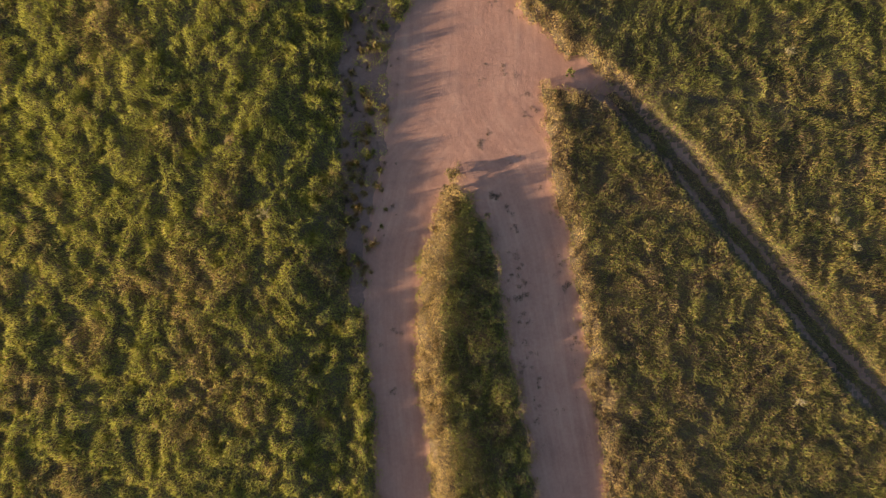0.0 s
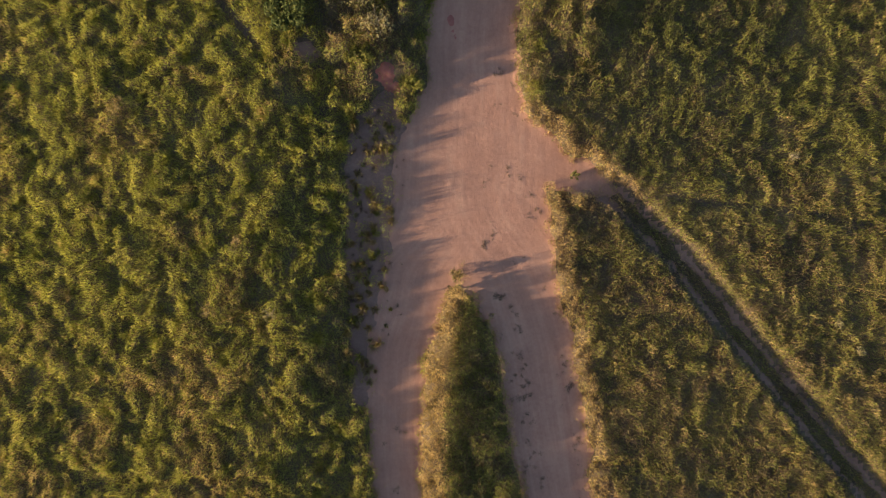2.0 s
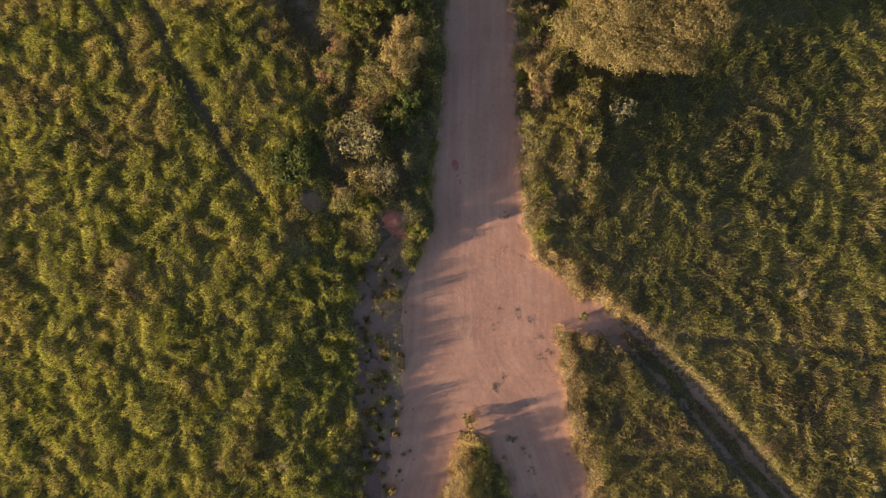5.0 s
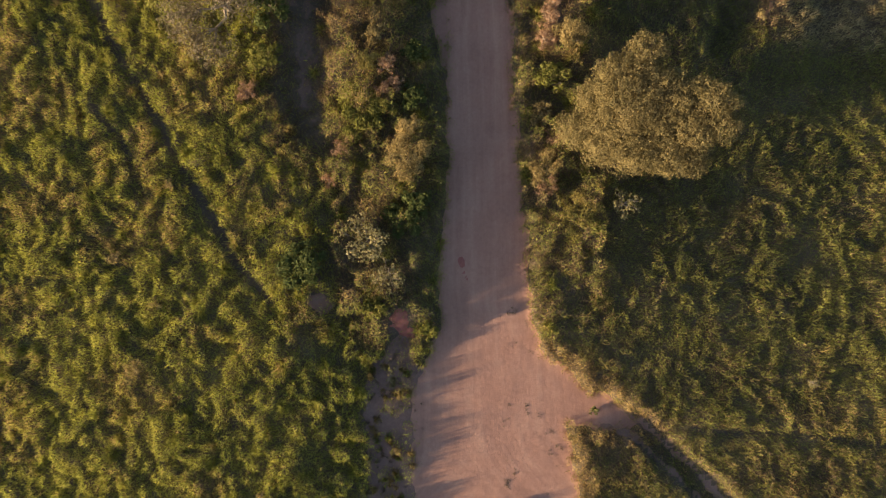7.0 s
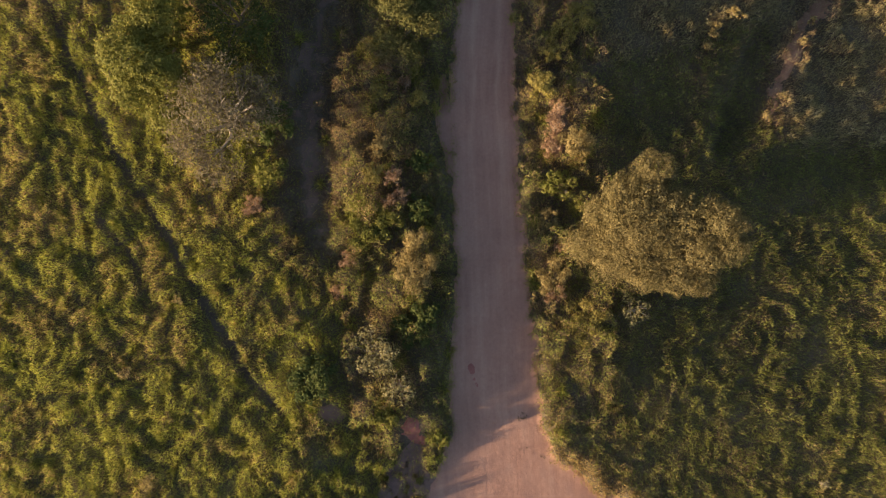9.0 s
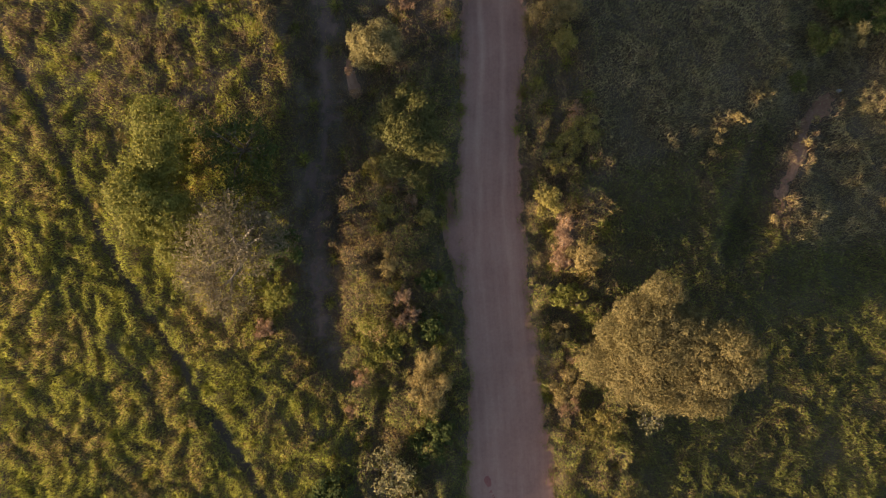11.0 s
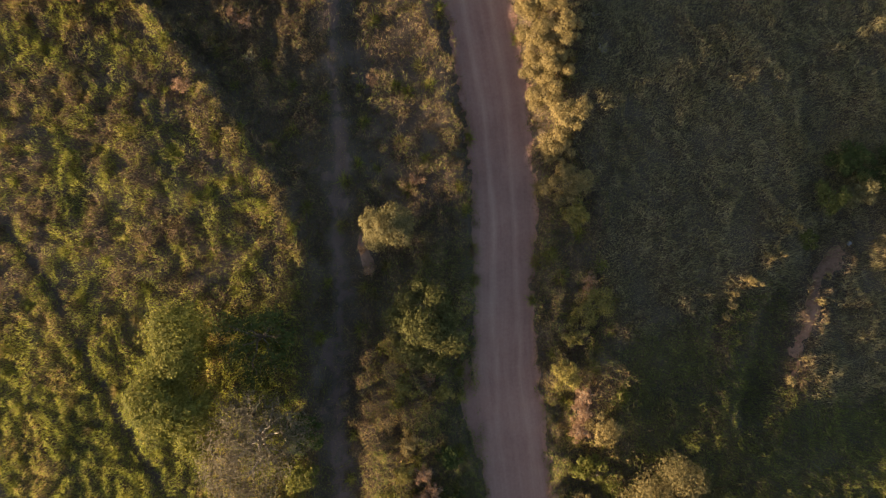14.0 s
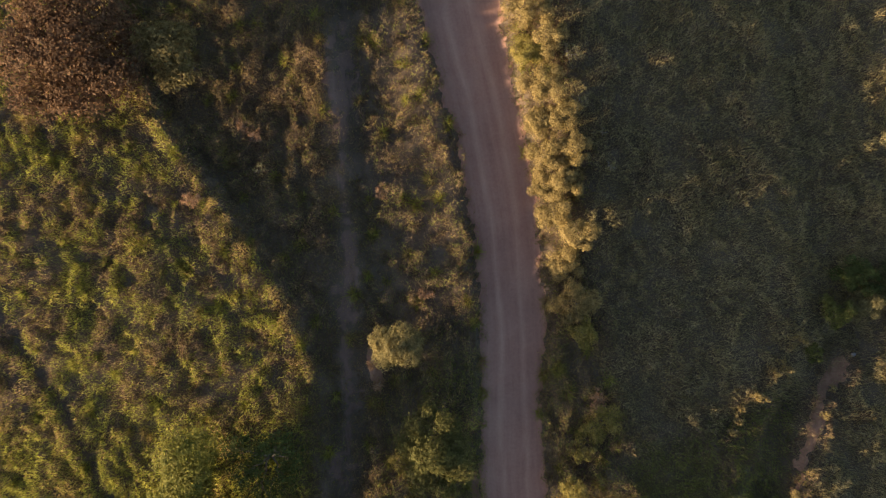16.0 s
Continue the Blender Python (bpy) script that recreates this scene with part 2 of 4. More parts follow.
lush = leaf_mat("lush_grass", [(0.25, (0.112, 0.124, 0.02)), (0.5, (0.228, 0.23, 0.04)), (0.72, (0.35, 0.315, 0.066)), (0.9, (0.42, 0.33, 0.12))], 0.45)
olive = leaf_mat("olive_grass", [(0.25, (0.092, 0.102, 0.022)), (0.5, (0.165, 0.168, 0.038)), (0.72, (0.26, 0.238, 0.066)), (0.9, (0.35, 0.27, 0.125))], 0.35)
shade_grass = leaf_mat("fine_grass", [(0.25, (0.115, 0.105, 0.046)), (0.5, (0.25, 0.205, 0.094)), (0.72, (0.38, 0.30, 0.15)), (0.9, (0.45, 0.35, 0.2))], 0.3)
dry = leaf_mat("dry_grass", [(0.25, (0.13, 0.10, 0.03)), (0.5, (0.27, 0.192, 0.07)), (0.72, (0.38, 0.26, 0.115)), (0.9, (0.42, 0.29, 0.16))], 0.5)
brown = leaf_mat("brown_grass", [(0.25, (0.085, 0.056, 0.032)), (0.5, (0.165, 0.112, 0.062)), (0.72, (0.27, 0.19, 0.105)), (0.9, (0.38, 0.275, 0.16))], 0.6)
weed = leaf_mat("weed_leaf", [(0.25, (0.06, 0.052, 0.032)), (0.5, (0.115, 0.09, 0.058)), (0.75, (0.20, 0.14, 0.092))], 1.5)


# ---------------------------------------------------------------- meshes
def mesh_from(name, v, f, uv=None, slots=(), index=None, smooth=False):
    """A mesh from arrays of corners and of faces that all have as many corners."""
    me = bpy.data.meshes.new(name)
    k = f.shape[1]
    me.vertices.add(len(v))
    me.vertices.foreach_set("co", np.ascontiguousarray(v, np.float32).ravel())
    me.loops.add(f.size)
    me.loops.foreach_set("vertex_index", np.ascontiguousarray(f, np.int32).ravel())
    me.polygons.add(len(f))
    me.polygons.foreach_set("loop_start", np.arange(0, f.size, k, dtype=np.int32))
    for m in slots:
        me.materials.append(m)
    if index is not None:
        me.polygons.foreach_set("material_index", np.ascontiguousarray(index, np.int32))
    if uv is not None:
        me.uv_layers.new(name="UVMap").data.foreach_set("uv", np.ascontiguousarray(uv[f.ravel()], np.float32).ravel())
    me.polygons.foreach_set("use_smooth", np.full(len(f), smooth))
    me.update(calc_edges=True)
    return me


def sheet(xs, ys):
    gx, gy = np.meshgrid(xs, ys)
    nx, ny = len(xs), len(ys)
    i = (np.arange(ny - 1)[:, None] * nx + np.arange(nx - 1)).ravel()
    return gx.ravel(), gy.ravel(), np.stack([i, i + 1, i + nx + 1, i + nx], 1)


def lane_sheet(name, mask, box, step, material, label, category, rise=0.03):
    """A dirt surface that lies on the ground inside its outline and dips under it outside."""
    x, y, f = sheet(np.arange(box[0], box[2], step), np.arange(box[1], box[3], step))
    m, off = mask(x, y)
    f = f[(m[f] > -0.25).any(1)]
    used = np.unique(f)
    back = np.zeros(len(x), np.int64)
    back[used] = np.arange(len(used))
    x, y, m, off = x[used], y[used], m[used], off[used]
    z = height(x, y) + np.clip(m * 0.25, -0.08, rise) + 0.012 * (vnoise(x, y, 0.5, 11) - 0.5)
    ob = new(name, mesh_from(name, np.stack([x, y, z], 1), back[f], np.stack([off, y], 1), [material], smooth=True))
    return tagged(ob, label, category, kind="structure")


# ---------------------------------------------------------------- ground and roads
def spread(a, b, step, reach):
    inner = np.arange(a, b + step / 2, step)
    out = step * 1.35 ** np.arange(1, 40)
    out = np.cumsum(out)
    out = out[out < reach]
    return np.concatenate([a - out[::-1], inner, b + out])


x, y, f = sheet(spread(-34, 34, 0.35, 1500), spread(-24, 78, 0.35, 1500))
ground = new("ground", mesh_from("ground", np.stack([x, y, height(x, y) - 0.14 * sm(cleared(x, y), -0.15, 0.3)], 1), f, None, [soil], smooth=True))
tagged(ground, "dark brown field soil under rough pasture grass", "ground", kind="structure")
soil_tree = soil.node_tree
place = soil_tree.nodes.new("ShaderNodeSeparateXYZ")
soil_tree.links.new(soil_tree.nodes.new("ShaderNodeTexCoord").outputs["Object"], place.inputs[0])
reach = maths(soil_tree, "MAXIMUM", maths(soil_tree, "SUBTRACT", maths(soil_tree, "ABSOLUTE", place.outputs[0], 0), 33), maths(soil_tree, "SUBTRACT", maths(soil_tree, "ABSOLUTE", maths(soil_tree, "SUBTRACT", place.outputs[1], 26), 0), 46))
meadow = ramp(soil_tree, noise_tex(soil_tree, 0.5, 8, rough=0.7), [(0.3, (0.032, 0.034, 0.014)), (0.5, (0.068, 0.066, 0.024)), (0.7, (0.12, 0.105, 0.042))])
paint = soil_tree.nodes["Principled BSDF"].inputs["Base Color"]
soil_tree.links.new(mix(soil_tree, maths(soil_tree, "MINIMUM", maths(soil_tree, "MAXIMUM", maths(soil_tree, "MULTIPLY", reach, 0.3), 0), 1), paint.links[0].from_socket, meadow), paint)
lane_sheet("road", road_mask, (-8, -24, 13, 80), 0.14, road_dirt, "reddish tan dirt road with wheel ruts, forking round a grass island", "dirt road")
lane_sheet("verge", lambda x, y: (verge_mask(x, y), x), (-8, -8, -1.5, 16), 0.14, verge_dirt, "bare brown soil of the verge between pasture and dirt road", "bare soil", 0.015)
lane_sheet("diagonal_track", lambda x, y: (wheel_tracks(x, y), along(x, y, DIAGONAL)[1]), (7, -24, 36, 12), 0.16, track_dirt, "sunken brown dirt track through the pasture", "dirt track", 0.02)
lane_sheet("side_track", lambda x, y: (lambda m, o: (m - 0.42 + 1.7 * (fnoise(x, y, 1.9, 6) - 0.5) + 2.2 * (fnoise(x, y, 0.45, 16) - 0.5), o))(*along(x, y, SIDE_TRACK)), (-11, 27, -1, 80), 0.16, path_dirt, "narrow grey-brown dirt path beside the road", "dirt path", 0.02)
lane_sheet("gully_bank", lambda x, y: (lambda m, o: (m + 1.6 * (fnoise(x, y, 0.7, 7) - 0.5), o))(*along(x, y, BANK)), (17, 30, 27, 42), 0.16, bank_dirt, "bare orange earth bank of an eroded gully", "earth bank", 0.03)


# ---------------------------------------------------------------- grass
def blades(root, tip, width, rng):
    """One three-cornered blade from each root to its tip."""
    n = len(root)
    a = rng.uniform(0, 2 * np.pi, n)
    side = np.stack([np.cos(a), np.sin(a), rng.normal(0, 0.3, n)], 1) * (width / 2)[:, None]
    v = np.empty((n, 3, 3))
    v[:, 0], v[:, 1], v[:, 2] = root - side, root + side, tip
    return v.reshape(-1, 3), np.arange(3 * n).reshape(-1, 3)


BOX = (-34, -21, 34, 73)


def scatter(step, box=BOX):
    gx, gy = np.meshgrid(np.arange(box[0], box[2], step), np.arange(box[1], box[3], step))
    x, y = gx.ravel(), gy.ravel()
    return x + rng.uniform(-0.5, 0.5, len(x)) * step, y + rng.uniform(-0.5, 0.5, len(y)) * step


def bare(x, y):
    """How bare the ground is: 1 on roads and paths."""
    b = sm(road_mask(x, y)[0] - 0.5 * (fnoise(x, y, 0.5, 27) - 0.45), -0.15, 0.3)
    b = np.maximum(b, sm(verge_mask(x, y), -0.2, 0.1) * (1 - 0.3 * sm(fnoise(x, y, 0.8, 19), 0.48, 0.62)))
    b = np.maximum(b, 0.9 * sm(wheel_tracks(x, y), -0.15, 0.2))
    b = np.maximum(b, 0.78 * sm(along(x, y, SIDE_TRACK)[0] - 0.3 + 1.7 * (fnoise(x, y, 1.9, 6) - 0.5) + 1.4 * (fnoise(x, y, 0.45, 16) - 0.5), -0.7, 0.15))
    b = np.maximum(b, 0.7 * sm(along(x, y, BANK)[0] + 1.6 * (fnoise(x, y, 0.7, 7) - 0.5), -0.2, 0.1))
    for px, py, pr in ((-3.4, 15.3, 1.1), (6.5, 32.0, 0.8), (6.6, 33.3, 0.8), (-5.1, 43.8, 0.7), (-5.2, 44.8, 0.5), (-8.2, 17.0, 0.7)):
        b = np.maximum(b, 0.9 * (1 - sm(np.hypot(x - px, y - py), pr * 0.6, pr * 1.3)))
    b = np.maximum(b, 0.4 * sm(along(x, y, FAINT)[0] + 0.5 * (fnoise(x, y, 1.4, 14) - 0.55), -0.1, 0.05))
    for l in (FURROW, FURROW_2):
        b = np.maximum(b, 0.9 * sm(along(x, y, l)[0] + 0.45 * (fnoise(x, y, 0.8, 24) - 0.52), -0.14, 0.06))
    return b


def island(x, y):
    """Inside the grass island between the two lanes."""
    left = np.interp(y, (-40, -14.5, -8.2, -4.8, -1.4, 1.3, 3.9), (0, -0.5, -1.4, -1.3, -1.0, -0.5, 0.7))
    right = np.interp(y, (-40, -14.5, -8.3, -4.8, -2.1, 0.6, 2.7, 4.0), (10, 5.6, 4.5, 4.0, 3.5, 2.8, 1.9, 0.8))
    return (x > left) & (x < right) & (y < 4.2), x - left


def zone(x, y):
    """0 lush left field, 1 right fields, 2 fine field behind the hedge, 3 island, 4 scrub along the road."""
    z = np.where(x < 3, 0, 1)
    w = x + 2.2 * (fnoise(x, y, 2.5, 17) - 0.5)
    z = np.where((w > 8) & (y > 36 + 0.25 * (x - 8) + 3 * (fnoise(x, y, 2.0, 18) - 0.5)), 2, z)
    z = np.where((x > 20.5 + 1.5 * (fnoise(x, y, 2.0, 21) - 0.5)) & (y > 31), 2, z)
    z = np.where((y > 14) & (x + 2.6 * (fnoise(x, y, 2.2, 26) - 0.5) > -6.5 - 0.05 * (y - 14)) & (w < 9) & (y > 14), 4, z)
    z = np.where((y > 45) & (w < 8) & (x > np.interp(y, CREST_Y, CREST_X)), 4, z)
    return np.where(island(x, y)[0], 3, z)


class Chart:
    """A function of the plan, worked out once on a fine grid and read off between its points."""
    def __init__(self, function, step=0.12):
        self.step, self.x0, self.y0 = step, BOX[0] - 1, BOX[1] - 1
        gx, gy = np.meshgrid(np.arange(self.x0, BOX[2] + 1, step), np.arange(self.y0, BOX[3] + 1, step))
        self.v = function(gx, gy)

    def __call__(self, x, y):
        u, v = (x - self.x0) / self.step, (y - self.y0) / self.step
        i, j = np.clip(u.astype(int), 0, self.v.shape[1] - 2), np.clip(v.astype(int), 0, self.v.shape[0] - 2)
        a, b, g = u - i, v - j, self.v
        return (g[j, i] * (1 - a) + g[j, i + 1] * a) * (1 - b) + (g[j + 1, i] * (1 - a) + g[j + 1, i + 1] * a) * b

    def near(self, x, y):
        i, j = ((x - self.x0) / self.step + 0.5).astype(int), ((y - self.y0) / self.step + 0.5).astype(int)
        return self.v[np.clip(j, 0, self.v.shape[0] - 1), np.clip(i, 0, self.v.shape[1] - 1)]


bare_at, height_at, zone_at = Chart(bare), Chart(height), Chart(zone, 0.1).near
road_at, diagonal_at, faint_at, arc_at, side_at, bank_at = (Chart(g, 0.2) for g in (lambda x, y: road_mask(x, y)[0], lambda x, y: along(x, y, DIAGONAL)[0], lambda x, y: along(x, y, FAINT)[0], lambda x, y: along(x, y, ARC)[0], lambda x, y: along(x, y, SIDE_TRACK)[0], lambda x, y: along(x, y, BANK)[0]))


def clumps(name, zones, step, radius, tall, per_m2, mats, dry_share, label, width=0.05, seed=0, elong=1.0):
    """Tussocks: blades spring from the middle of each and bend outwards, so that it makes a mound."""
    cx, cy = scatter(step)
    b = bare_at(cx, cy)
    keep = np.isin(zone_at(cx, cy), zones) & (rng.uniform(0, 1, len(cx)) > b)
    cx, cy = cx[keep], cy[keep]
    big = fnoise(cx, cy, 3.2, 20 + seed)
    r = radius[0] + (radius[1] - radius[0]) * np.clip(rng.uniform(0, 1, len(cx)) * 0.6 + big * 0.6 - 0.1, 0, 1)
    t = tall[0] + (tall[1] - tall[0]) * np.clip(rng.uniform(0, 1, len(cx)) * 0.55 + big * 0.9 - 0.25, 0, 1)
    n = np.maximum(12, (per_m2 * np.pi * r * r * elong)).astype(int)
    k = np.repeat(np.arange(len(cx)), n)
    m = len(k)
    a, d = rng.uniform(0, 2 * np.pi, m), np.sqrt(rng.uniform(0, 1, m))
    ux, uy = np.cos(a) * d, np.sin(a) * d
    turn = rng.normal(0.15, 0.35, len(cx))[k]
    ex, ey = ux * r[k], uy * r[k] * elong
    ex, ey = ex * np.cos(turn) + ey * np.sin(turn), ey * np.cos(turn) - ex * np.sin(turn)
    rx, ry = cx[k] + 0.55 * ex, cy[k] + 0.55 * ey
    j = 0.12 + 0.12 * t[k]
    tx, ty = cx[k] + 1.08 * ex + rng.normal(0, 1, m) * j, cy[k] + 1.08 * ey + rng.normal(0, 1, m) * j
    hz = height_at(cx, cy)[k]
    up = t[k] * (1.0 - 0.85 * d ** 1.3) * rng.uniform(0.6, 1.05, m)
    root = np.stack([rx, ry, hz + np.maximum(up - 0.45, -0.03)], 1)
    tip = np.stack([tx, ty, hz + up], 1)
    v, f = blades(root, tip, width * rng.uniform(0.6, 1.4, m), rng)
    shares = dry_share(cx, cy)
    index = (rng.uniform(0, 1, m) < shares[k]).astype(np.int32)
    return tagged(new(name, mesh_from(name, v, f, None, mats, index)), label, "grass", kind="stuff")


def undergrass(name, step, tall, mats, label, width=0.05):
    """Short grass everywhere between the tussocks."""
    x, y = scatter(step)
    b = bare_at(x, y)
    keep = (rng.uniform(0, 1, len(x)) > b * 1.02) 
    x, y = x[keep], y[keep]
    n = len(x)
    z = height_at(x, y)
    t = tall * rng.uniform(0.4, 1.2, n)
    lean = rng.normal(0, 0.7, (n, 2)) * t[:, None]
    v, f = blades(np.stack([x, y, z - 0.02], 1), np.stack([x + lean[:, 0], y + lean[:, 1], z + t], 1), width * rng.uniform(0.6, 1.4, n), rng)
    zz = zone_at(x, y)
    index = np.where(zz == 0, 0, np.where(zz == 2, 2, 1))
    index = np.where(rng.uniform(0, 1, n) < np.where(zz == 4, 0.45, 0.22), 3, index)
    return tagged(new(name, mesh_from(name, v, f, None, mats, index)), label, "grass", kind="stuff")


def canopy(x, y, size, seed, stretch=1.35):
    """Height of the grass, 0 to 1: tangled mounds with gaps between them, longer one way than the other."""
    wx, wy = x + 1.1 * (vnoise(x, y, 1.7, seed + 50) - 0.5), y + 1.1 * (vnoise(x, y, 1.7, seed + 51) - 0.5)
    u, v = wx + 0.12 * wy, (wy - 0.12 * wx) / stretch
    a, b, c = vnoise(u, v, size, seed), vnoise(u, v, size * 0.45, seed + 1), vnoise(x, y, size * 4, seed + 2)
    return np.clip(0.12 + 0.68 * sm(a, 0.22, 0.78) * (0.65 + 0.7 * c) + 0.5 * (b - 0.36) + 0.24 * (vnoise(x, y, size * 0.25, seed + 3) - 0.42), 0, 1.2)


GROWTH = {}          # zone: mound size, least height, greatest height, seed, peakiness


def grass_top(x, y, zones):
    """Height of the top of the grass over the ground."""
    size, lo, hi, seed, peaky = GROWTH[zones]
    hi = hi(x, y) if callable(hi) else hi
    hi = hi * (1 - 0.45 * sm(-faint_at(x, y), 0.45, 0.0) * sm(fnoise(x, y, 2.2, 63), 0.4, 0.6)) * (1 - 0.4 * sm(-arc_at(x, y), 0.3, 0.0)) * (1 - 0.4 * sm(diagonal_at(x, y), -0.25, 0.1)) * (1 - 0.5 * sm(road_at(x, y), -0.1, 0.4))
    return lo + (hi - lo) * canopy(x, y, size, seed) ** peaky


def thin_out(x, y):
    """Bare gaps in the northern pasture and in the strip between path and road."""
    strip = 0.75 * sm(y, 44, 48) * (x > -4.6) * (x < 3) * sm(fnoise(x, y, 0.8, 62), 0.42, 0.56)
    return strip + 0.6 * sm(y, 38, 46) * (x < np.interp(y, CREST_Y, CREST_X) - 0.8) * sm(fnoise(x, y, 0.9, 61), 0.44, 0.58)


def carpet(name, zone_number, per_m2, size, tall, mats, dry_share, label, width=0.05, seed=0, tangle=0.22, lie=(0, 0), peaky=1.0, brown_share=None):
    """Matted grass: blades point all ways and fill the upper part of an uneven canopy."""
    GROWTH[zone_number] = (size, tall[0], tall[1], seed, peaky)
    x, y = scatter(1 / math.sqrt(per_m2))
    keep = zone_at(x + rng.normal(0, 0.5, len(x)) * (x > 8) * (y > 25), y + rng.normal(0, 0.5, len(x)) * (x > 8) * (y > 25)) == zone_number
    keep &= (rng.uniform(0, 1, len(x)) < 0.5) | ((np.abs(x) < 29) & (y > -16.5) & (y < 69))
    x, y = x[keep], y[keep]
    keep = rng.uniform(0, 1, len(x)) > np.maximum(bare_at(x, y), thin_out(x, y))
    x, y = x[keep], y[keep]
    n = len(x)
    c = grass_top(x, y, zone_number)
    up = c * rng.uniform(0.45, 1.08, n) + 0.02
    z = height_at(x, y)
    root = np.stack([x, y, z + np.maximum(up - 0.24, -0.03)], 1)
    lean = rng.normal(0, 1, (n, 2)) * tangle + np.array(lie)
    tip = np.stack([x + lean[:, 0], y + lean[:, 1], z + up], 1)
    v, f = blades(root, tip, width * rng.uniform(0.6, 1.4, n), rng)
    index = (rng.uniform(0, 1, n) < dry_share(x, y)).astype(np.int32)
    if brown_share:
        index[rng.uniform(0, 1, n) < brown_share(x, y)] = 2
    return tagged(new(name, mesh_from(name, v, f, None, mats, index)), label, "grass", kind="stuff")


def patchy(lo, hi, seed, size=3.0):
    return lambda x, y: lo + (hi - lo) * sm(fnoise(x, y, size, seed), 0.5, 0.72)


def field_dry(x, y):
    edge = sm(road_at(x, y), -1.5, -0.8) * (x > 4)
    rim = 0.8 * np.exp(-((bank_at(x - 0.9, y + 0.3) - 0.1) / 0.6) ** 2)
    return np.maximum(np.maximum(patchy(0.1, 0.42, 32)(x, y) * (1 - 0.5 * sm(y, 10, 16)) + 0.2 * (1 - sm(y, 2, 10)), 0.9 * edge), rim)


def field_brown(x, y):
    near_bank = np.exp(-(np.minimum(bank_at(x, y), 0) / 0.8) ** 2)
    band = np.exp(-((x - 16.5) / 3.5) ** 2 - ((y - 36.5 - 0.8 * (x - 16.5)) / 3.0) ** 2)
    return np.maximum(patchy(0.03, 0.3, 38, 1.4)(x, y) + 0.25 * (1 - sm(y, 2, 10)) * sm(fnoise(x, y, 1.8, 45), 0.5, 0.62), np.maximum(0.85 * near_bank, 0.75 * band * sm(fnoise(x, y, 0.9, 39), 0.42, 0.55)))


def north_brown(x, y):
    return (0.12 + 0.55 * sm(fnoise(x, y, 1.3, 40), 0.42, 0.58)) * sm(y, 38, 47)


def crest(x, y):
    return np.exp(-((x - np.interp(y, CREST_Y, CREST_X) - 1.4 * (fnoise(x, y, 3.0, 23) - 0.5) + 0.4) / 0.9) ** 2) * sm(y, 42, 47) * sm(fnoise(x, y, 1.2, 44), 0.36, 0.56)


def scrub_brown(x, y):
    b = np.maximum(0.08 + (0.32 + 0.18 * sm(y, 30, 36)) * sm(fnoise(x, y, 1.1, 42), 0.45, 0.6) + 0.22 * sm(y, 32, 38), 0.6 * sm(y, 42, 48))
    b = b * (1 - 0.7 * sm(x, -3.2, -1.9) * (x < 2) * (1 - sm(y, 42, 45)))
    return np.maximum(b, 0.7 * sm(side_at(x, y) + 1.6 * (fnoise(x, y, 1.2, 25) - 0.5), -1.8, -0.6))


def scrub_tall(x, y):
    return np.where(x > 4, 0.75 + 0.5 * sm(y, 17, 21) * (1 - sm(y, 38, 42)), np.where(y < 41, 1.35 * sm(y, 13, 17) * (1 - 0.5 * sm(x, -2.8, -1.6)) + 0.3, np.where(x < -4.5, 0.8, 0.95 + 0.35 * sm(y, 50, 56)))) * (1 - 0.5 * sm(side_at(x, y), -1.2, -0.2))


def pasture_dry(x, y):
    return np.maximum(patchy(0.05, 0.5, 31)(x, y) * (1 - 0.5 * sm(y, 40, 48)) + 0.12 * (1 - sm(y, -4, 6)), 0.92 * crest(x, y))


def pasture_brown(x, y):
    b = np.minimum(1.15 * north_brown(x, y), 0.9) * (1 - crest(x, y)) + 0.10 * sm(fnoise(x, y, 0.8, 46), 0.55, 0.7)
    return np.maximum(b, 0.7 * sm(side_at(x, y) + 1.6 * (fnoise(x, y, 1.2, 25) - 0.5), -1.9, -0.6))


def island_dry(x, y):
    a = island(x, y)[1]
    return 0.08 + 0.9 * (1 - sm(a, 1.1, 1.9))


def island_brown(x, y):
    return 0.08 + 0.4 * sm(island(x, y)[1], 2.0, 3.6) * sm(fnoise(x, y, 0.7, 47), 0.42, 0.6)


carpet("pasture_grass", 0, 470, 0.46, (0.06, lambda x, y: (0.68 + (0.08 + 0.3 * sm(y, 3, 8)) * sm(road_at(x, y), -5.5, -3) * sm(-x, 2, 4) * (1 - sm(y, 30, 40)) + 0.5 * crest(x, y)) * (1 - 0.55 * sm(side_at(x, y) + 1.6 * (fnoise(x, y, 1.2, 25) - 0.5), -1.9, -0.6))), [lush, dry, brown], pasture_dry, "lush green matted grass of the pasture in low sun", 0.028, 1, 0.12, (0, 0), 1.0, pasture_brown)
carpet("field_grass", 1, 450, 0.46, (0.12, lambda x, y: 0.48 + 0.5 * sm(road_at(x, y), -1.5, -0.6)), [olive, dry, brown], field_dry, "olive and straw-coloured meadow grass", 0.026, 2, 0.1, (0, 0), 1.0, field_brown)
carpet("shaded_grass", 2, 320, 0.6, (0.08, lambda x, y: 0.6 + 0.5 * sm(field_brown(x, y), 0.3, 0.6)), [shade_grass, dry, brown], patchy(0.03, 0.15, 33), "fine grey-green meadow grass lying in shade", 0.035, 3, 0.12, (0.04, 0.02), 1.3, field_brown)
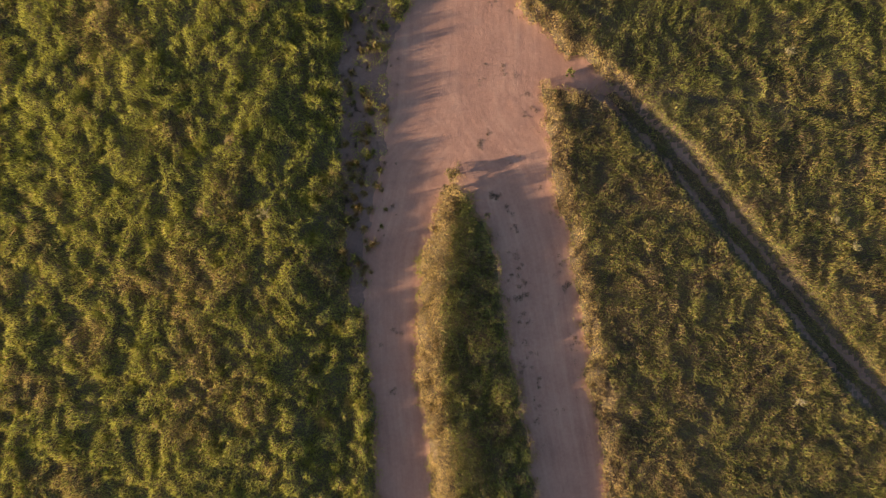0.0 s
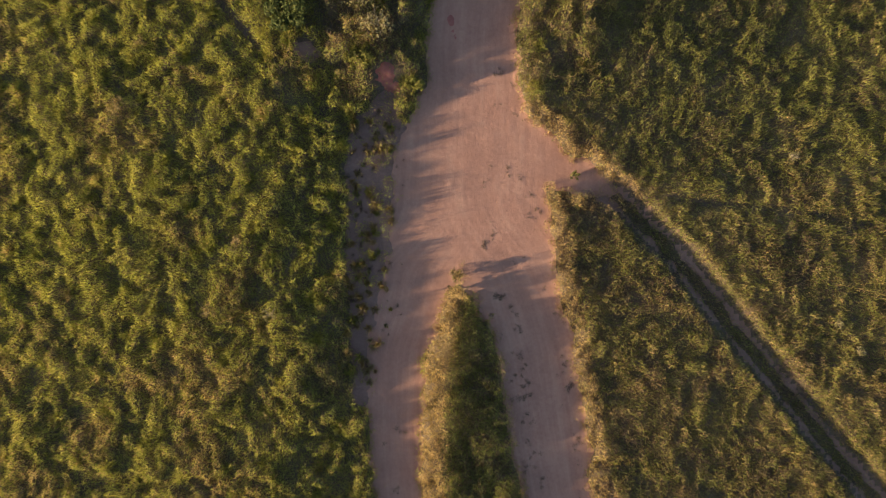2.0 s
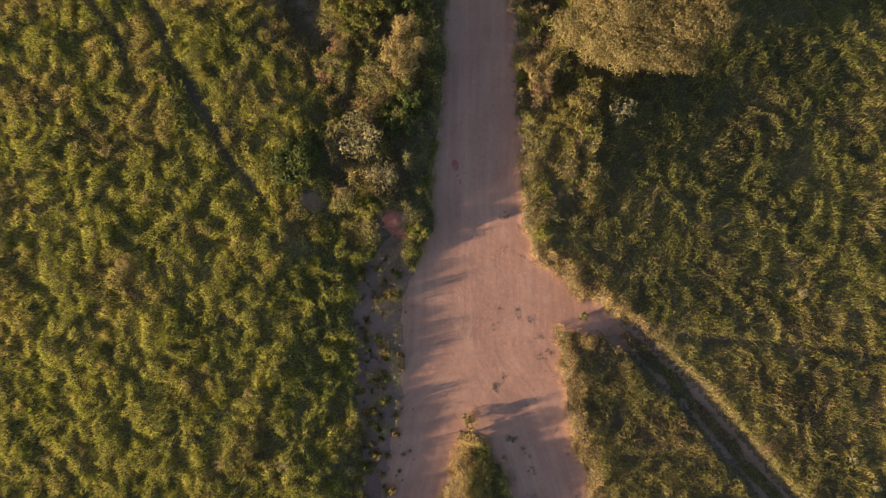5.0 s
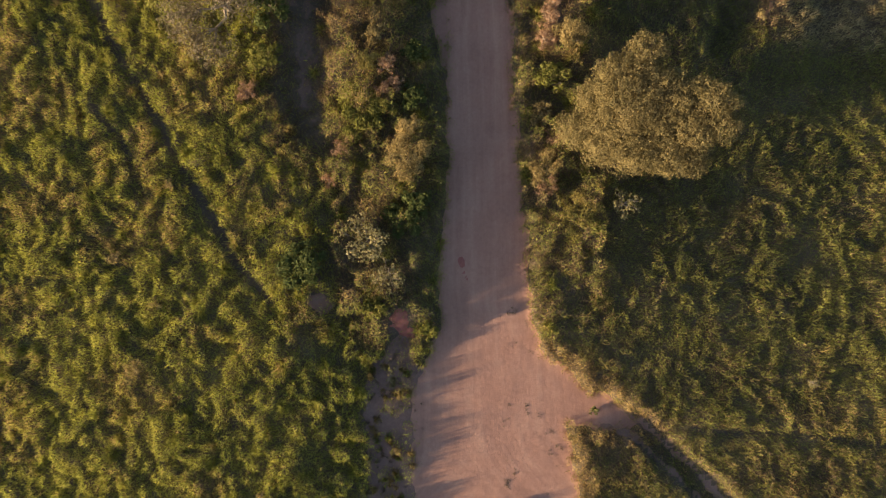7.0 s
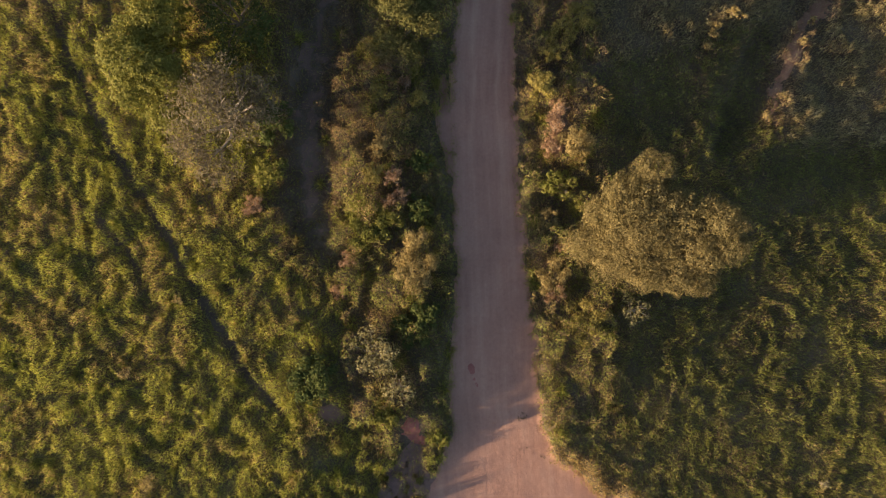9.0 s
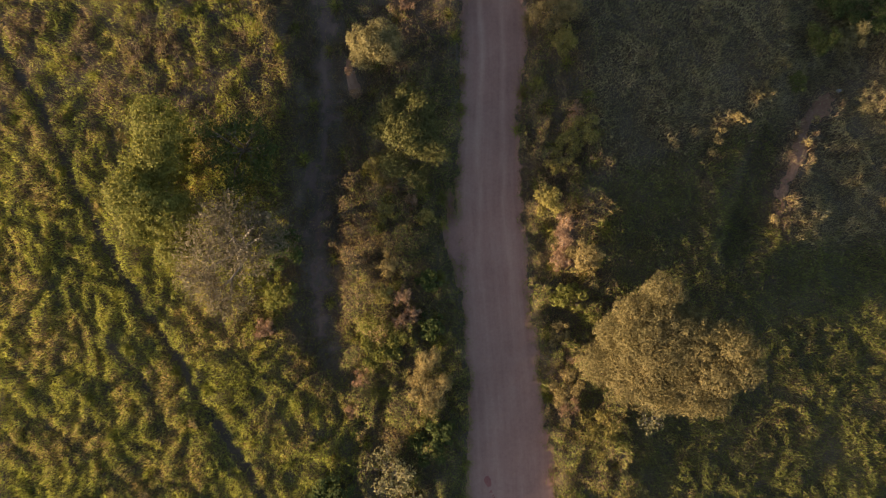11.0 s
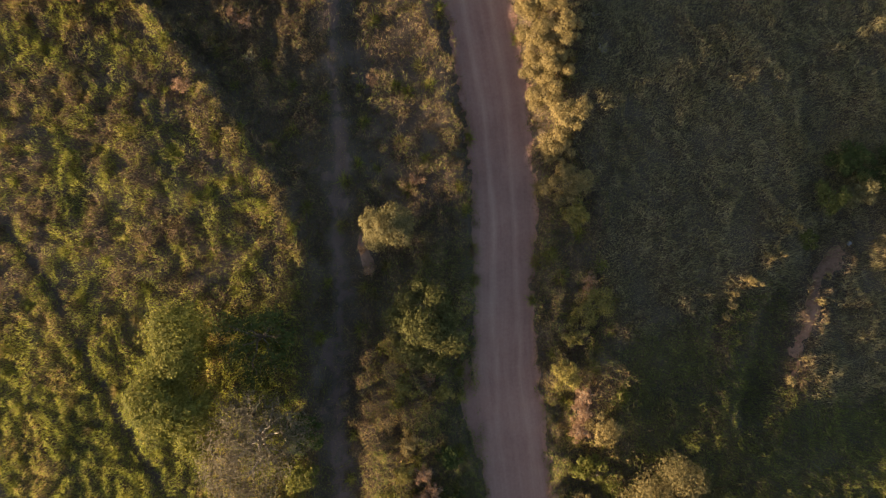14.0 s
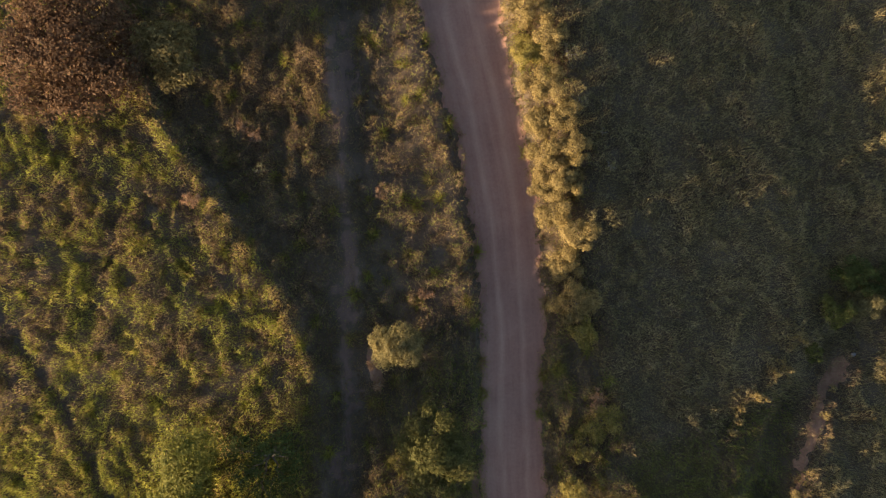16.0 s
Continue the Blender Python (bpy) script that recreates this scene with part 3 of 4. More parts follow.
carpet("island_grass", 3, 500, 0.6, (0.3, lambda x, y: 1.5 - 0.75 * sm(island(x, y)[1], 1.1, 2.2)), [olive, dry, brown], island_dry, "tall grass on the island with a straw-coloured crest", 0.028, 4, 0.14, (0, 0), 1.0, island_brown)
carpet("roadside_grass", 4, 400, 0.55, (0.1, scrub_tall), [olive, dry, brown], lambda x, y: (patchy(0.15, 0.6, 35, 1.6)(x, y) + 0.2 * sm(y, 28, 33) * (1 - sm(y, 42, 46)) + 0.25 * sm(y, 46, 50) * (x < -4.6)) * (1 - 0.6 * sm(x, -3.0, -1.8) * (x < 2) * (1 - sm(y, 42, 45))), "rough green, brown and straw-coloured roadside grass", 0.028, 5, 0.13, (0, 0), 1.5, scrub_brown)
clumps("tussocks", [0, 4], 2.3, (0.3, 0.6), (0.5, 1.0), 230, [lush, dry], patchy(0.1, 0.9, 36, 1.5), "taller tussocks standing out of the grass", 0.028, 6, 1.2)
x, y = scatter(0.3, (-62, -48, 62, 100))
keep = (x < BOX[0]) | (x > BOX[2]) | (y < BOX[1]) | (y > BOX[3])
keep &= (along(x, y, MAIN)[0] < 0) & (along(x, y, LEFT_LANE)[0] < 0) & (along(x, y, RIGHT_LANE)[0] < 0) & (rng.uniform(0, 1, len(x)) < 1.3 - np.maximum(np.abs(x) - 34, np.abs(y - 26) - 47) / 26)
x, y = x[keep], y[keep]
n, z = len(x), height(x, y)
lean = rng.normal(0, 0.25, (n, 2))
v, f = blades(np.stack([x, y, z - 0.02], 1), np.stack([x + lean[:, 0], y + lean[:, 1], z + (0.15 + 0.8 * canopy(x, y, 0.9, 9)) * rng.uniform(0.7, 1.1, n)], 1), rng.uniform(0.1, 0.2, n), rng)
tagged(new("far_grass", mesh_from("far_grass", v, f, None, [lush])), "rough grass of the pasture farther out", "grass", kind="stuff")
undergrass("short_grass", 0.27, 0.2, [lush, olive, shade_grass, dry], "short mixed grass under the taller growth", 0.06)


# ---------------------------------------------------------------- trees and bushes
def tubes(paths, sides=6):
    """Tapered limbs: each path is a list of points with a radius."""
    vs, fs, base = [], [], 0
    for path in paths:
        for q, (p, r) in enumerate(path):
            d = (path[min(q + 1, len(path) - 1)][0] - path[max(q - 1, 0)][0]).normalized()
            u = d.cross(Vector((0.3, 1, 0.1))).normalized()
            w = d.cross(u)
            for k in range(sides):
                a = 2 * math.pi * k / sides
                vs.append(p + (u * math.cos(a) + w * math.sin(a)) * r)
        for q in range(len(path) - 1):
            for k in range(sides):
                i, j = base + q * sides + k, base + q * sides + (k + 1) % sides
                fs.append((i, j, j + sides, i + sides))
        base += len(path) * sides
    return np.array([tuple(v) for v in vs]), np.array(fs)


def limb(a, b, r0, r1, rnd, n=5, bend=0.12):
    a, b = Vector(a), Vector(b)
    l = (b - a).length
    pts = []
    for i in range(n + 1):
        t = i / n
        w = math.sin(math.pi * t) * bend * l
        pts.append((a.lerp(b, t) + Vector((rnd.gauss(0, 0.5) * w, rnd.gauss(0, 0.5) * w, w * 0.8)), r0 + (r1 - r0) * t))
    return pts


def leaves(lobes, per_m2, size, r, ragged=0.22, thin=0.0):
    """Leaves spread over and just inside the lobes of a crown, each a small folded rhomb."""
    ps, ns = [], []
    for (x, y, z, rx, ry, rz) in lobes:
        n = int(per_m2 * 4 * math.pi * ((rx * ry + rx * rz + ry * rz) / 3))
        d = r.normal(0, 1, (n, 3))
        d /= np.linalg.norm(d, axis=1)[:, None]
        d[:, 2] = np.where(d[:, 2] < -0.35, -d[:, 2], d[:, 2])
        bumpy = 0.72 + 0.5 * vnoise(d[:, 0] * 3 + x * 7 + d[:, 2] * 2, d[:, 1] * 3 + y * 7 + d[:, 2] * 1.3, 0.8, 3)
        s = bumpy * (1 - ragged * r.uniform(0, 1, n) ** 1.6 * 1.5) + r.normal(0, 0.04, n)
        gaps = vnoise(d[:, 0] * 4 + x, d[:, 1] * 4 + d[:, 2] * 3 + y, 0.7, 12) > thin
        p = np.array((x, y, z)) + d * np.array((rx, ry, rz)) * s[:, None]
        ps.append(p[gaps])
        ns.append(d[gaps])
    p, nrm = np.concatenate(ps), np.concatenate(ns)
    n = len(p)
    nrm = nrm + r.normal(0, 0.5, (n, 3)) + np.array((0, 0, 0.1))
    nrm /= np.linalg.norm(nrm, axis=1)[:, None]
    u = np.cross(nrm, r.normal(0, 1, (n, 3)))
    u /= np.linalg.norm(u, axis=1)[:, None]
    w = np.cross(nrm, u)
    s = (size * r.uniform(0.6, 1.35, n))[:, None]
    v = np.empty((n, 4, 3))
    v[:, 0], v[:, 2] = p - u * s * 0.55, p + u * s * 0.55
    v[:, 1], v[:, 3] = p + w * s * 0.32 - nrm * s * 0.08, p - w * s * 0.32 - nrm * s * 0.08
    return v.reshape(-1, 3), np.arange(4 * n).reshape(-1, 4)


def part(name, me, parent, label=""):
    ob = new(name, me)
    ob.parent = parent
    return tagged(ob, label)


def plant(name, label, category, spot, lobes, leaf, per_m2, size, wood=None, stem=0.1, seed=1, group="", thin=0.0, ragged=0.22, skirt=False):
    """A tree or bush at spot; lobes of its crown are x, y, z and radii from its foot."""
    r, rnd = np.random.default_rng(seed), random.Random(seed)
    x, y = spot
    z = float(height(np.array([x]), np.array([y]))[0])
    foot = new(name)
    foot.location = (x, y, z - 0.05)
    top = max(l[2] for l in lobes)
    cx, cy = sum(l[0] for l in lobes) / len(lobes), sum(l[1] for l in lobes) / len(lobes)
    fork = Vector((cx * 0.35, cy * 0.35, top * 0.33))
    paths = [limb((0, 0, -0.1), fork, stem, stem * 0.7, rnd, 4, 0.05)]
    for (lx, ly, lz, rx, ry, rz) in lobes:
        a = limb(fork, (lx, ly, lz), stem * 0.55, stem * 0.16, rnd, 5, 0.1)
        paths.append(a)
        for _ in range(4 if stem > 0.1 else 2):
            e = Vector((lx + rnd.uniform(-1, 1) * rx * 0.8, ly + rnd.uniform(-1, 1) * ry * 0.8, lz + rnd.uniform(-0.2, 0.9) * rz * 0.8))
            paths.append(limb(a[3][0], e, stem * 0.2, stem * 0.05, rnd, 3, 0.08))
    v, f = tubes(paths, 6 if stem > 0.1 else 4)
    part("trunk", mesh_from(name + "_trunk", v, f, None, [wood or bark], smooth=True), foot)
    if skirt:
        low = [(lx * 0.9, ly * 0.9, lz * 0.42, rx * 0.8, ry * 0.8, lz * 0.36) for lx, ly, lz, rx, ry, rz in lobes[:8]]
    v, f = leaves(lobes, per_m2, size, r, ragged, thin)
    if skirt:
        v2, f2 = leaves(low, per_m2 * 0.3, size * 1.5, r, ragged, thin)
        v, f = np.concatenate([v, v2]), np.concatenate([f, f2 + len(v)])
    part("crown", mesh_from(name + "_crown", v, f, None, [leaf]), foot)
    return tagged(foot, label, category, group)


def bush_lobes(r, h, seed, n=6):
    rnd = random.Random(seed)
    out = [(0, 0, h * 0.5, r * 0.6, r * 0.6, h * 0.4)]
    for k in range(n + 4):
        a = 2 * math.pi * (k + rnd.random() * 0.8) / (n + 4) * 2
        d = r * rnd.uniform(0.3, 0.85)
        q = r * rnd.uniform(0.18, 0.42)
        out.append((math.cos(a) * d, math.sin(a) * d, h * (0.85 - 0.5 * d / r + rnd.uniform(-0.1, 0.1)) + 0.3 * max(math.cos(a), 0) * d, q, q, min(q, h * 0.3)))
    return out


tree_leaf = leaf_mat("tree_leaf", [(0.25, (0.074, 0.062, 0.025)), (0.5, (0.155, 0.125, 0.052)), (0.75, (0.255, 0.2, 0.09))], 0.6, 0.5)
green_leaf = leaf_mat("green_leaf", [(0.25, (0.066, 0.075, 0.012)), (0.5, (0.138, 0.134, 0.03)), (0.75, (0.235, 0.205, 0.058))], 0.6)
dark_leaf = leaf_mat("dark_leaf", [(0.25, (0.03, 0.045, 0.012)), (0.5, (0.065, 0.08, 0.024)), (0.75, (0.12, 0.125, 0.04))], 0.6)
mid_leaf = leaf_mat("mid_leaf", [(0.25, (0.05, 0.058, 0.014)), (0.5, (0.105, 0.108, 0.028)), (0.75, (0.19, 0.175, 0.055))], 0.6)
bright_leaf = leaf_mat("bright_leaf", [(0.25, (0.045, 0.048, 0.014)), (0.5, (0.092, 0.088, 0.028)), (0.75, (0.17, 0.148, 0.052))], 0.6)
soft_leaf = leaf_mat("soft_leaf", [(0.25, (0.13, 0.108, 0.045)), (0.5, (0.205, 0.17, 0.072)), (0.75, (0.30, 0.248, 0.115))], 0.8, 0.5)
grey_leaf = leaf_mat("grey_leaf", [(0.25, (0.08, 0.066, 0.04)), (0.5, (0.14, 0.114, 0.068)), (0.75, (0.215, 0.175, 0.11))], 0.8)
pale_leaf = leaf_mat("pale_leaf", [(0.25, (0.12, 0.11, 0.045)), (0.5, (0.21, 0.18, 0.082)), (0.75, (0.34, 0.285, 0.15))], 0.8)
red_leaf = leaf_mat("red_leaf", [(0.25, (0.055, 0.031, 0.017)), (0.5, (0.105, 0.06, 0.033)), (0.75, (0.185, 0.115, 0.063))], 0.6)
brown_leaf = leaf_mat("brown_leaf", [(0.25, (0.035, 0.028, 0.016)), (0.5, (0.07, 0.054, 0.03)), (0.75, (0.13, 0.095, 0.052))], 0.7)
pink_leaf = leaf_mat("straw_leaf", [(0.25, (0.13, 0.10, 0.038)), (0.5, (0.23, 0.172, 0.068)), (0.75, (0.34, 0.255, 0.11))], 0.7)
yellow_leaf = leaf_mat("yellow_leaf", [(0.25, (0.13, 0.115, 0.025)), (0.5, (0.22, 0.18, 0.05)), (0.75, (0.32, 0.25, 0.085))], 0.7)

# the big round tree beside the road
plant("broad_tree", "broad round-crowned olive-green tree standing in the pasture beside the road", "tree", (11.3, 26.7),
      [(-1.5, 0.4, 4.4, 2.1, 2.1, 1.5), (-0.7, -0.6, 4.0, 3.4, 2.7, 1.6), (-0.5, 2.7, 4.3, 1.15, 1.25, 1.1), (-1.9, 1.9, 4.0, 1.4, 1.25, 1.2), (-3.3, 0.9, 3.5, 1.1, 1.1, 1.0), (-3.9, -0.8, 3.2, 1.45, 1.2, 1.1), (-2.6, -1.7, 3.6, 1.5, 1.4, 1.2), (-1.2, -2.2, 4.0, 1.6, 1.5, 1.3),
       (0.4, -2.6, 4.4, 1.55, 1.4, 1.2), (1.5, -2.9, 4.4, 1.2, 1.0, 1.0), (-0.1, -0.8, 4.8, 1.25, 1.3, 0.9), (2.6, -0.1, 5.3, 1.25, 1.2, 1.1), (2.9, -1.3, 5.1, 1.15, 1.1, 1.0), (2.0, 0.7, 5.2, 0.85, 0.75, 0.8), (1.6, -1.9, 5.0, 1.1, 1.0, 0.9), (1.25, 0.25, 5.1, 1.15, 0.95, 0.9), (0.6, 0.6, 5.0, 1.05, 1.0, 0.9), (0.8, 1.3, 4.6, 0.75, 0.75, 0.6), (1.1, -0.4, 4.95, 1.2, 1.1, 0.9), (1.3, -1.3, 4.9, 1.2, 1.1, 0.9), (0.5, 0.9, 4.3, 0.9, 0.9, 0.8), (-0.3, 1.1, 4.8, 1.15, 1.2, 0.9)], tree_leaf, 220, 0.092, bark, 0.22, 11, "", 0.06, 0.26, True)


def bush(label, spot, r, h, leaf, per_m2=110, size=0.13, seed=1, name="bush", category="bush", thin=0.15, wood=None, n=6, group="roadside bushes", ragged=0.3):
    return plant(name, label, category, spot, bush_lobes(r, h, seed, n), leaf, per_m2, size, wood, 0.035 + 0.02 * h, seed, group, thin, ragged)


# the group of trees in the pasture
plant("green_tree", "bright green leafy tree at the edge of the pasture", "tree", (-15.9, 39.4),
      [(0.9, 2.1, 4.6, 1.5, 1.7, 1.4), (0.5, 0.6, 4.2, 1.3, 1.5, 1.3), (-0.9, -1.6, 4.4, 1.6, 1.6, 1.5), (-1.1, -3.0, 3.4, 1.4, 1.3, 1.3), (0.6, -2.4, 3.8, 1.4, 1.5, 1.3), (-0.3, -0.3, 3.6, 1.5, 1.4, 1.3), (0.4, -4.4, 2.6, 1.3, 1.2, 1.1)], green_leaf, 120, 0.14, bark, 0.17, 21, "", 0.15, 0.35, True)
plant("grey_tree", "half-bare grey-brown tree with thin dry foliage among greener trees", "tree", (-12.7, 34.6),
      [(0, 0.2, 3.8, 2.3, 2.1, 1.5), (-1.3, -1.5, 3.1, 1.6, 1.5, 1.1), (1.7, -0.7, 3.6, 1.6, 1.5, 1.1), (0.3, 1.9, 3.6, 1.8, 1.4, 1.2), (-0.2, -2.9, 2.4, 1.7, 1.2, 0.9), (2.4, 1.3, 3.4, 1.4, 1.3, 1.0), (3.0, 0.1, 3.3, 1.1, 1.1, 0.8)], grey_leaf, 105, 0.11, pale_bark, 0.19, 22, "", 0.38, 0.5)
# few real leaves here; the dark crown mostly stands for black shadow
plant("dark_tree", "small dark green tree filling the shadow behind the half-bare tree", "tree", (-11.5, 40.2),
      [(0.2, 0.9, 3.3, 0.9, 0.8, 0.7), (1.1, 1.0, 2.9, 0.8, 0.8, 0.7), (-1.0, -0.6, 2.6, 1.1, 1.1, 0.9), (0.8, -1.3, 2.2, 1.2, 1.1, 0.8), (-1.4, 1.0, 2.6, 0.9, 0.9, 0.8), (-0.6, -2.2, 2.2, 1.1, 1.0, 0.8), (1.5, -0.2, 2.0, 1.0, 1.0, 0.7)], dark_leaf, 70, 0.14, bark, 0.12, 23, "", 0.45, 0.5, True)
bush("green bush beside the half-bare tree", (-9.9, 34.4), 1.3, 2.7, dark_leaf, 75, 0.16, 24, thin=0.3, group="")
bush("green tree seedling among the shaded grass", (-10.6, 31.6), 1.1, 1.4, green_leaf, 80, 0.14, 25, thin=0.3, group="")
plant("rust_tree", "large tree with rust-brown dying foliage in the pasture", "tree", (-18.4, 64.2),
      [(0, 0, 4.8, 2.4, 2.3, 1.7), (-2.2, -0.2, 4.4, 2.0, 2.0, 1.6), (1.6, -1.4, 3.9, 1.8, 1.6, 1.4), (-0.4, -2.2, 3.6, 1.9, 1.5, 1.3), (-1.0, 2.2, 4.4, 2.0, 1.8, 1.5), (1.8, 1.4, 4.5, 1.8, 1.7, 1.4), (-2.9, -2.0, 3.2, 1.5, 1.4, 1.2)], red_leaf, 80, 0.16, bark, 0.22, 26, "", 0.3, 0.4, True)
plant("green_tree", "olive-green tree against the rust-brown tree", "tree", (-13.6, 63.6),
      [(0.2, 0.2, 4.3, 1.4, 1.5, 1.3), (0.4, -1.0, 3.6, 1.1, 1.0, 1.0), (-0.8, 0.8, 3.9, 1.2, 1.2, 1.1), (0.9, 1.0, 3.6, 0.8, 0.8, 0.8), (-0.5, -1.2, 3.3, 0.8, 0.8, 0.7)], tree_leaf, 105, 0.16, bark, 0.13, 27, "", 0.3, 0.4)

# bushes left of the road
bush("pale-leaved thin shrub with large whitish leaves", (-5.0, 20.4), 1.8, 2.0, pale_leaf, 26, 0.14, 31, "pale_shrub", "shrub", 0.3, pale_bark, 8)
bush("pale-leaved thin shrub with large whitish leaves", (-3.9, 18.4), 1.2, 1.6, pale_leaf, 26, 0.14, 32, "pale_shrub", "shrub", 0.3, pale_bark)
bush("dense straw-brown bush at the road's edge", (-2.3, 25.0), 1.5, 2.3, pink_leaf, 170, 0.09, 33)
bush("small straw-brown bush at the road's edge", (-2.3, 26.8), 0.85, 2.0, pink_leaf, 153, 0.09, 34)
bush("yellow-brown bush in the roadside scrub", (-4.1, 32.6), 0.8, 1.6, pink_leaf, 170, 0.09, 35)
bush("yellow-green upright bush in the roadside scrub", (-4.6, 31.0), 0.7, 1.9, yellow_leaf, 187, 0.09, 36)
bush("green bush in the roadside scrub", (-3.9, 28.2), 0.9, 1.3, green_leaf, 170, 0.09, 37)
bush("straw-brown bush in the roadside scrub", (-3.4, 37.8), 0.7, 1.5, pink_leaf, 153, 0.09, 38)
bush("spreading bright green low bush", (-5.2, 28.0), 1.7, 1.1, green_leaf, 90, 0.14, 39, n=9)
bush("dark green low bush at the pasture's edge", (-8.9, 19.2), 1.7, 1.3, dark_leaf, 85, 0.15, 40, n=8)
bush("low green bush beside the road", (-1.7, 14.9), 0.7, 0.7, green_leaf, 90, 0.13, 41)
bush("low green bush beside the road", (-5.0, 16.6), 1.0, 0.9, green_leaf, 90, 0.13, 42)
# these four: dark leaves stand for the shade along the road's edge
bush("low green bush beside the road", (-3.0, 21.5), 1.2, 1.2, dark_leaf, 85, 0.14, 43)
bush("low bush beside the road, leaves dark for the shade there", (-2.0, 22.6), 1.0, 1.4, dark_leaf, 85, 0.14, 44)
bush("low green bush beside the road", (-1.9, 28.8), 0.9, 1.5, dark_leaf, 85, 0.14, 45)
bush("low green bush beside the road", (-1.8, 31.4), 0.9, 1.4, dark_leaf, 85, 0.14, 46)
bush("olive bush in the roadside scrub", (-3.9, 35.8), 0.8, 1.4, yellow_leaf, 136, 0.09, 47)
bush("olive bush in the roadside scrub", (-1.5, 35.2), 0.7, 1.5, yellow_leaf, 136, 0.09, 48)
bush("yellow-green low bush under the small green tree", (-3.9, 38.2), 1.1, 1.0, yellow_leaf, 136, 0.09, 49)
plant("bush", "round pale olive bush beside the dirt path", "bush", (-3.5, 45.4),
      [(0, 0, 1.9, 1.2, 1.2, 1.25), (0.7, 0.5, 2.5, 0.85, 0.85, 0.8), (-0.7, 0.45, 2.0, 0.8, 0.85, 0.8), (-0.6, -0.6, 1.9, 0.85, 0.8, 0.8), (0.75, -0.55, 2.4, 0.85, 0.8, 0.8), (1.2, 0, 2.4, 0.6, 0.8, 0.6), (0.1, 0, 2.7, 0.9, 0.9, 0.6)], soft_leaf, 200, 0.1, bark, 0.09, 50, "roadside bushes", 0.08)
plant("small_tree", "small green tree with open star-shaped branches beside the road", "tree", (-1.9, 39.6),
      [(-0.1, 0.1, 3.9, 1.15, 1.15, 0.9), (0.9, 1.4, 3.7, 0.85, 0.95, 0.6), (-1.4, 0.7, 3.2, 0.95, 0.75, 0.6), (1.2, -1.0, 3.6, 0.95, 0.85, 0.6), (-0.9, -1.4, 3.2, 0.95, 0.95, 0.6), (0.0, 2.2, 3.3, 0.7, 0.85, 0.5), (0.2, -2.2, 3.0, 0.85, 0.75, 0.6), (-0.7, 0.5, 3.5, 1.05, 0.95, 0.7), (0.5, -0.5, 3.6, 1.05, 0.95, 0.7), (-0.9, 1.6, 3.3, 0.7, 0.8, 0.5), (1.3, 0.3, 3.6, 0.75, 0.75, 0.5)], bright_leaf, 165, 0.12, bark, 0.1, 51, "", 0.15, 0.35)

# shrubs at the tip of the grass island
bush("dark brown-green shrub at the tip of the grass island", (0.6, 2.6), 0.5, 0.7, brown_leaf, 160, 0.08, 55, n=5, group="")
bush("small green shrub at the tip of the grass island", (0.85, 3.5), 0.5, 0.75, tree_leaf, 160, 0.08, 56, n=5, group="")

# bushes right of the road
bush("thin pale shrub below the broad tree", (10.1, 21.8), 1.0, 1.5, pale_leaf, 24, 0.14, 61, "pale_shrub", "shrub", 0.35, pale_bark)
bush("round straw-brown bush on a bare red mound", (7.5, 31.8), 1.1, 2.4, pink_leaf, 204, 0.09, 62)
bush("yellow-green bush at the road's edge", (5.7, 35.4), 0.95, 2.0, yellow_leaf, 170, 0.09, 63)
bush("straw-brown low bush at the road's edge", (5.7, 24.0), 1.2, 1.0, pink_leaf, 136, 0.09, 64)
bush("olive low bush beside the road", (7.4, 21.4), 1.4, 1.0, yellow_leaf, 119, 0.09, 65, n=8)
bush("straw-brown low bush at the road's edge", (5.6, 27.4), 0.8, 0.9, pink_leaf, 136, 0.09, 66)
bush("green bush beside the road", (6.3, 29.6), 1.1, 1.2, green_leaf, 90, 0.13, 67)
bush("olive bush beside the road", (7.9, 39.0), 1.3, 1.4, yellow_leaf, 136, 0.09, 68)
bush("olive bush beside the road", (6.6, 37.4), 0.9, 1.1, yellow_leaf, 136, 0.09, 69)
for k, (bx, by, br, bh, leaf) in enumerate(((7.6, 44.5, 1.0, 1.8, yellow_leaf), (8.1, 50.3, 1.6, 2.6, pink_leaf), (7.4, 46.4, 1.5, 1.9, yellow_leaf), (6.9, 48.5, 1.2, 1.9, yellow_leaf), (7.0, 51.8, 1.2, 2.1, pink_leaf), (6.7, 53.5, 1.3, 2.2, pink_leaf), (7.7, 53.6, 1.2, 2.3, yellow_leaf),
                                            (8.5, 55.4, 1.2, 2.5, pink_leaf), (7.0, 55.3, 1.3, 2.4, pink_leaf), (6.9, 57.3, 1.4, 2.5, yellow_leaf), (8.1, 57.4, 1.2, 2.6, pink_leaf), (7.4, 59.4, 1.5, 2.7, pink_leaf), (6.8, 61.3, 1.2, 2.5, yellow_leaf), (7.8, 61.9, 1.4, 2.7, pink_leaf), (7.0, 64.0, 1.5, 2.6, yellow_leaf))):
    bush("dense straw-yellow bush in the hedge along the road", (bx - 0.08 * (by > 50), by), br, bh, pink_leaf if k % 4 else leaf, 240, 0.08, 70 + k, name="hedge_bush", thin=0.06, group="hedge along the road", ragged=0.24)
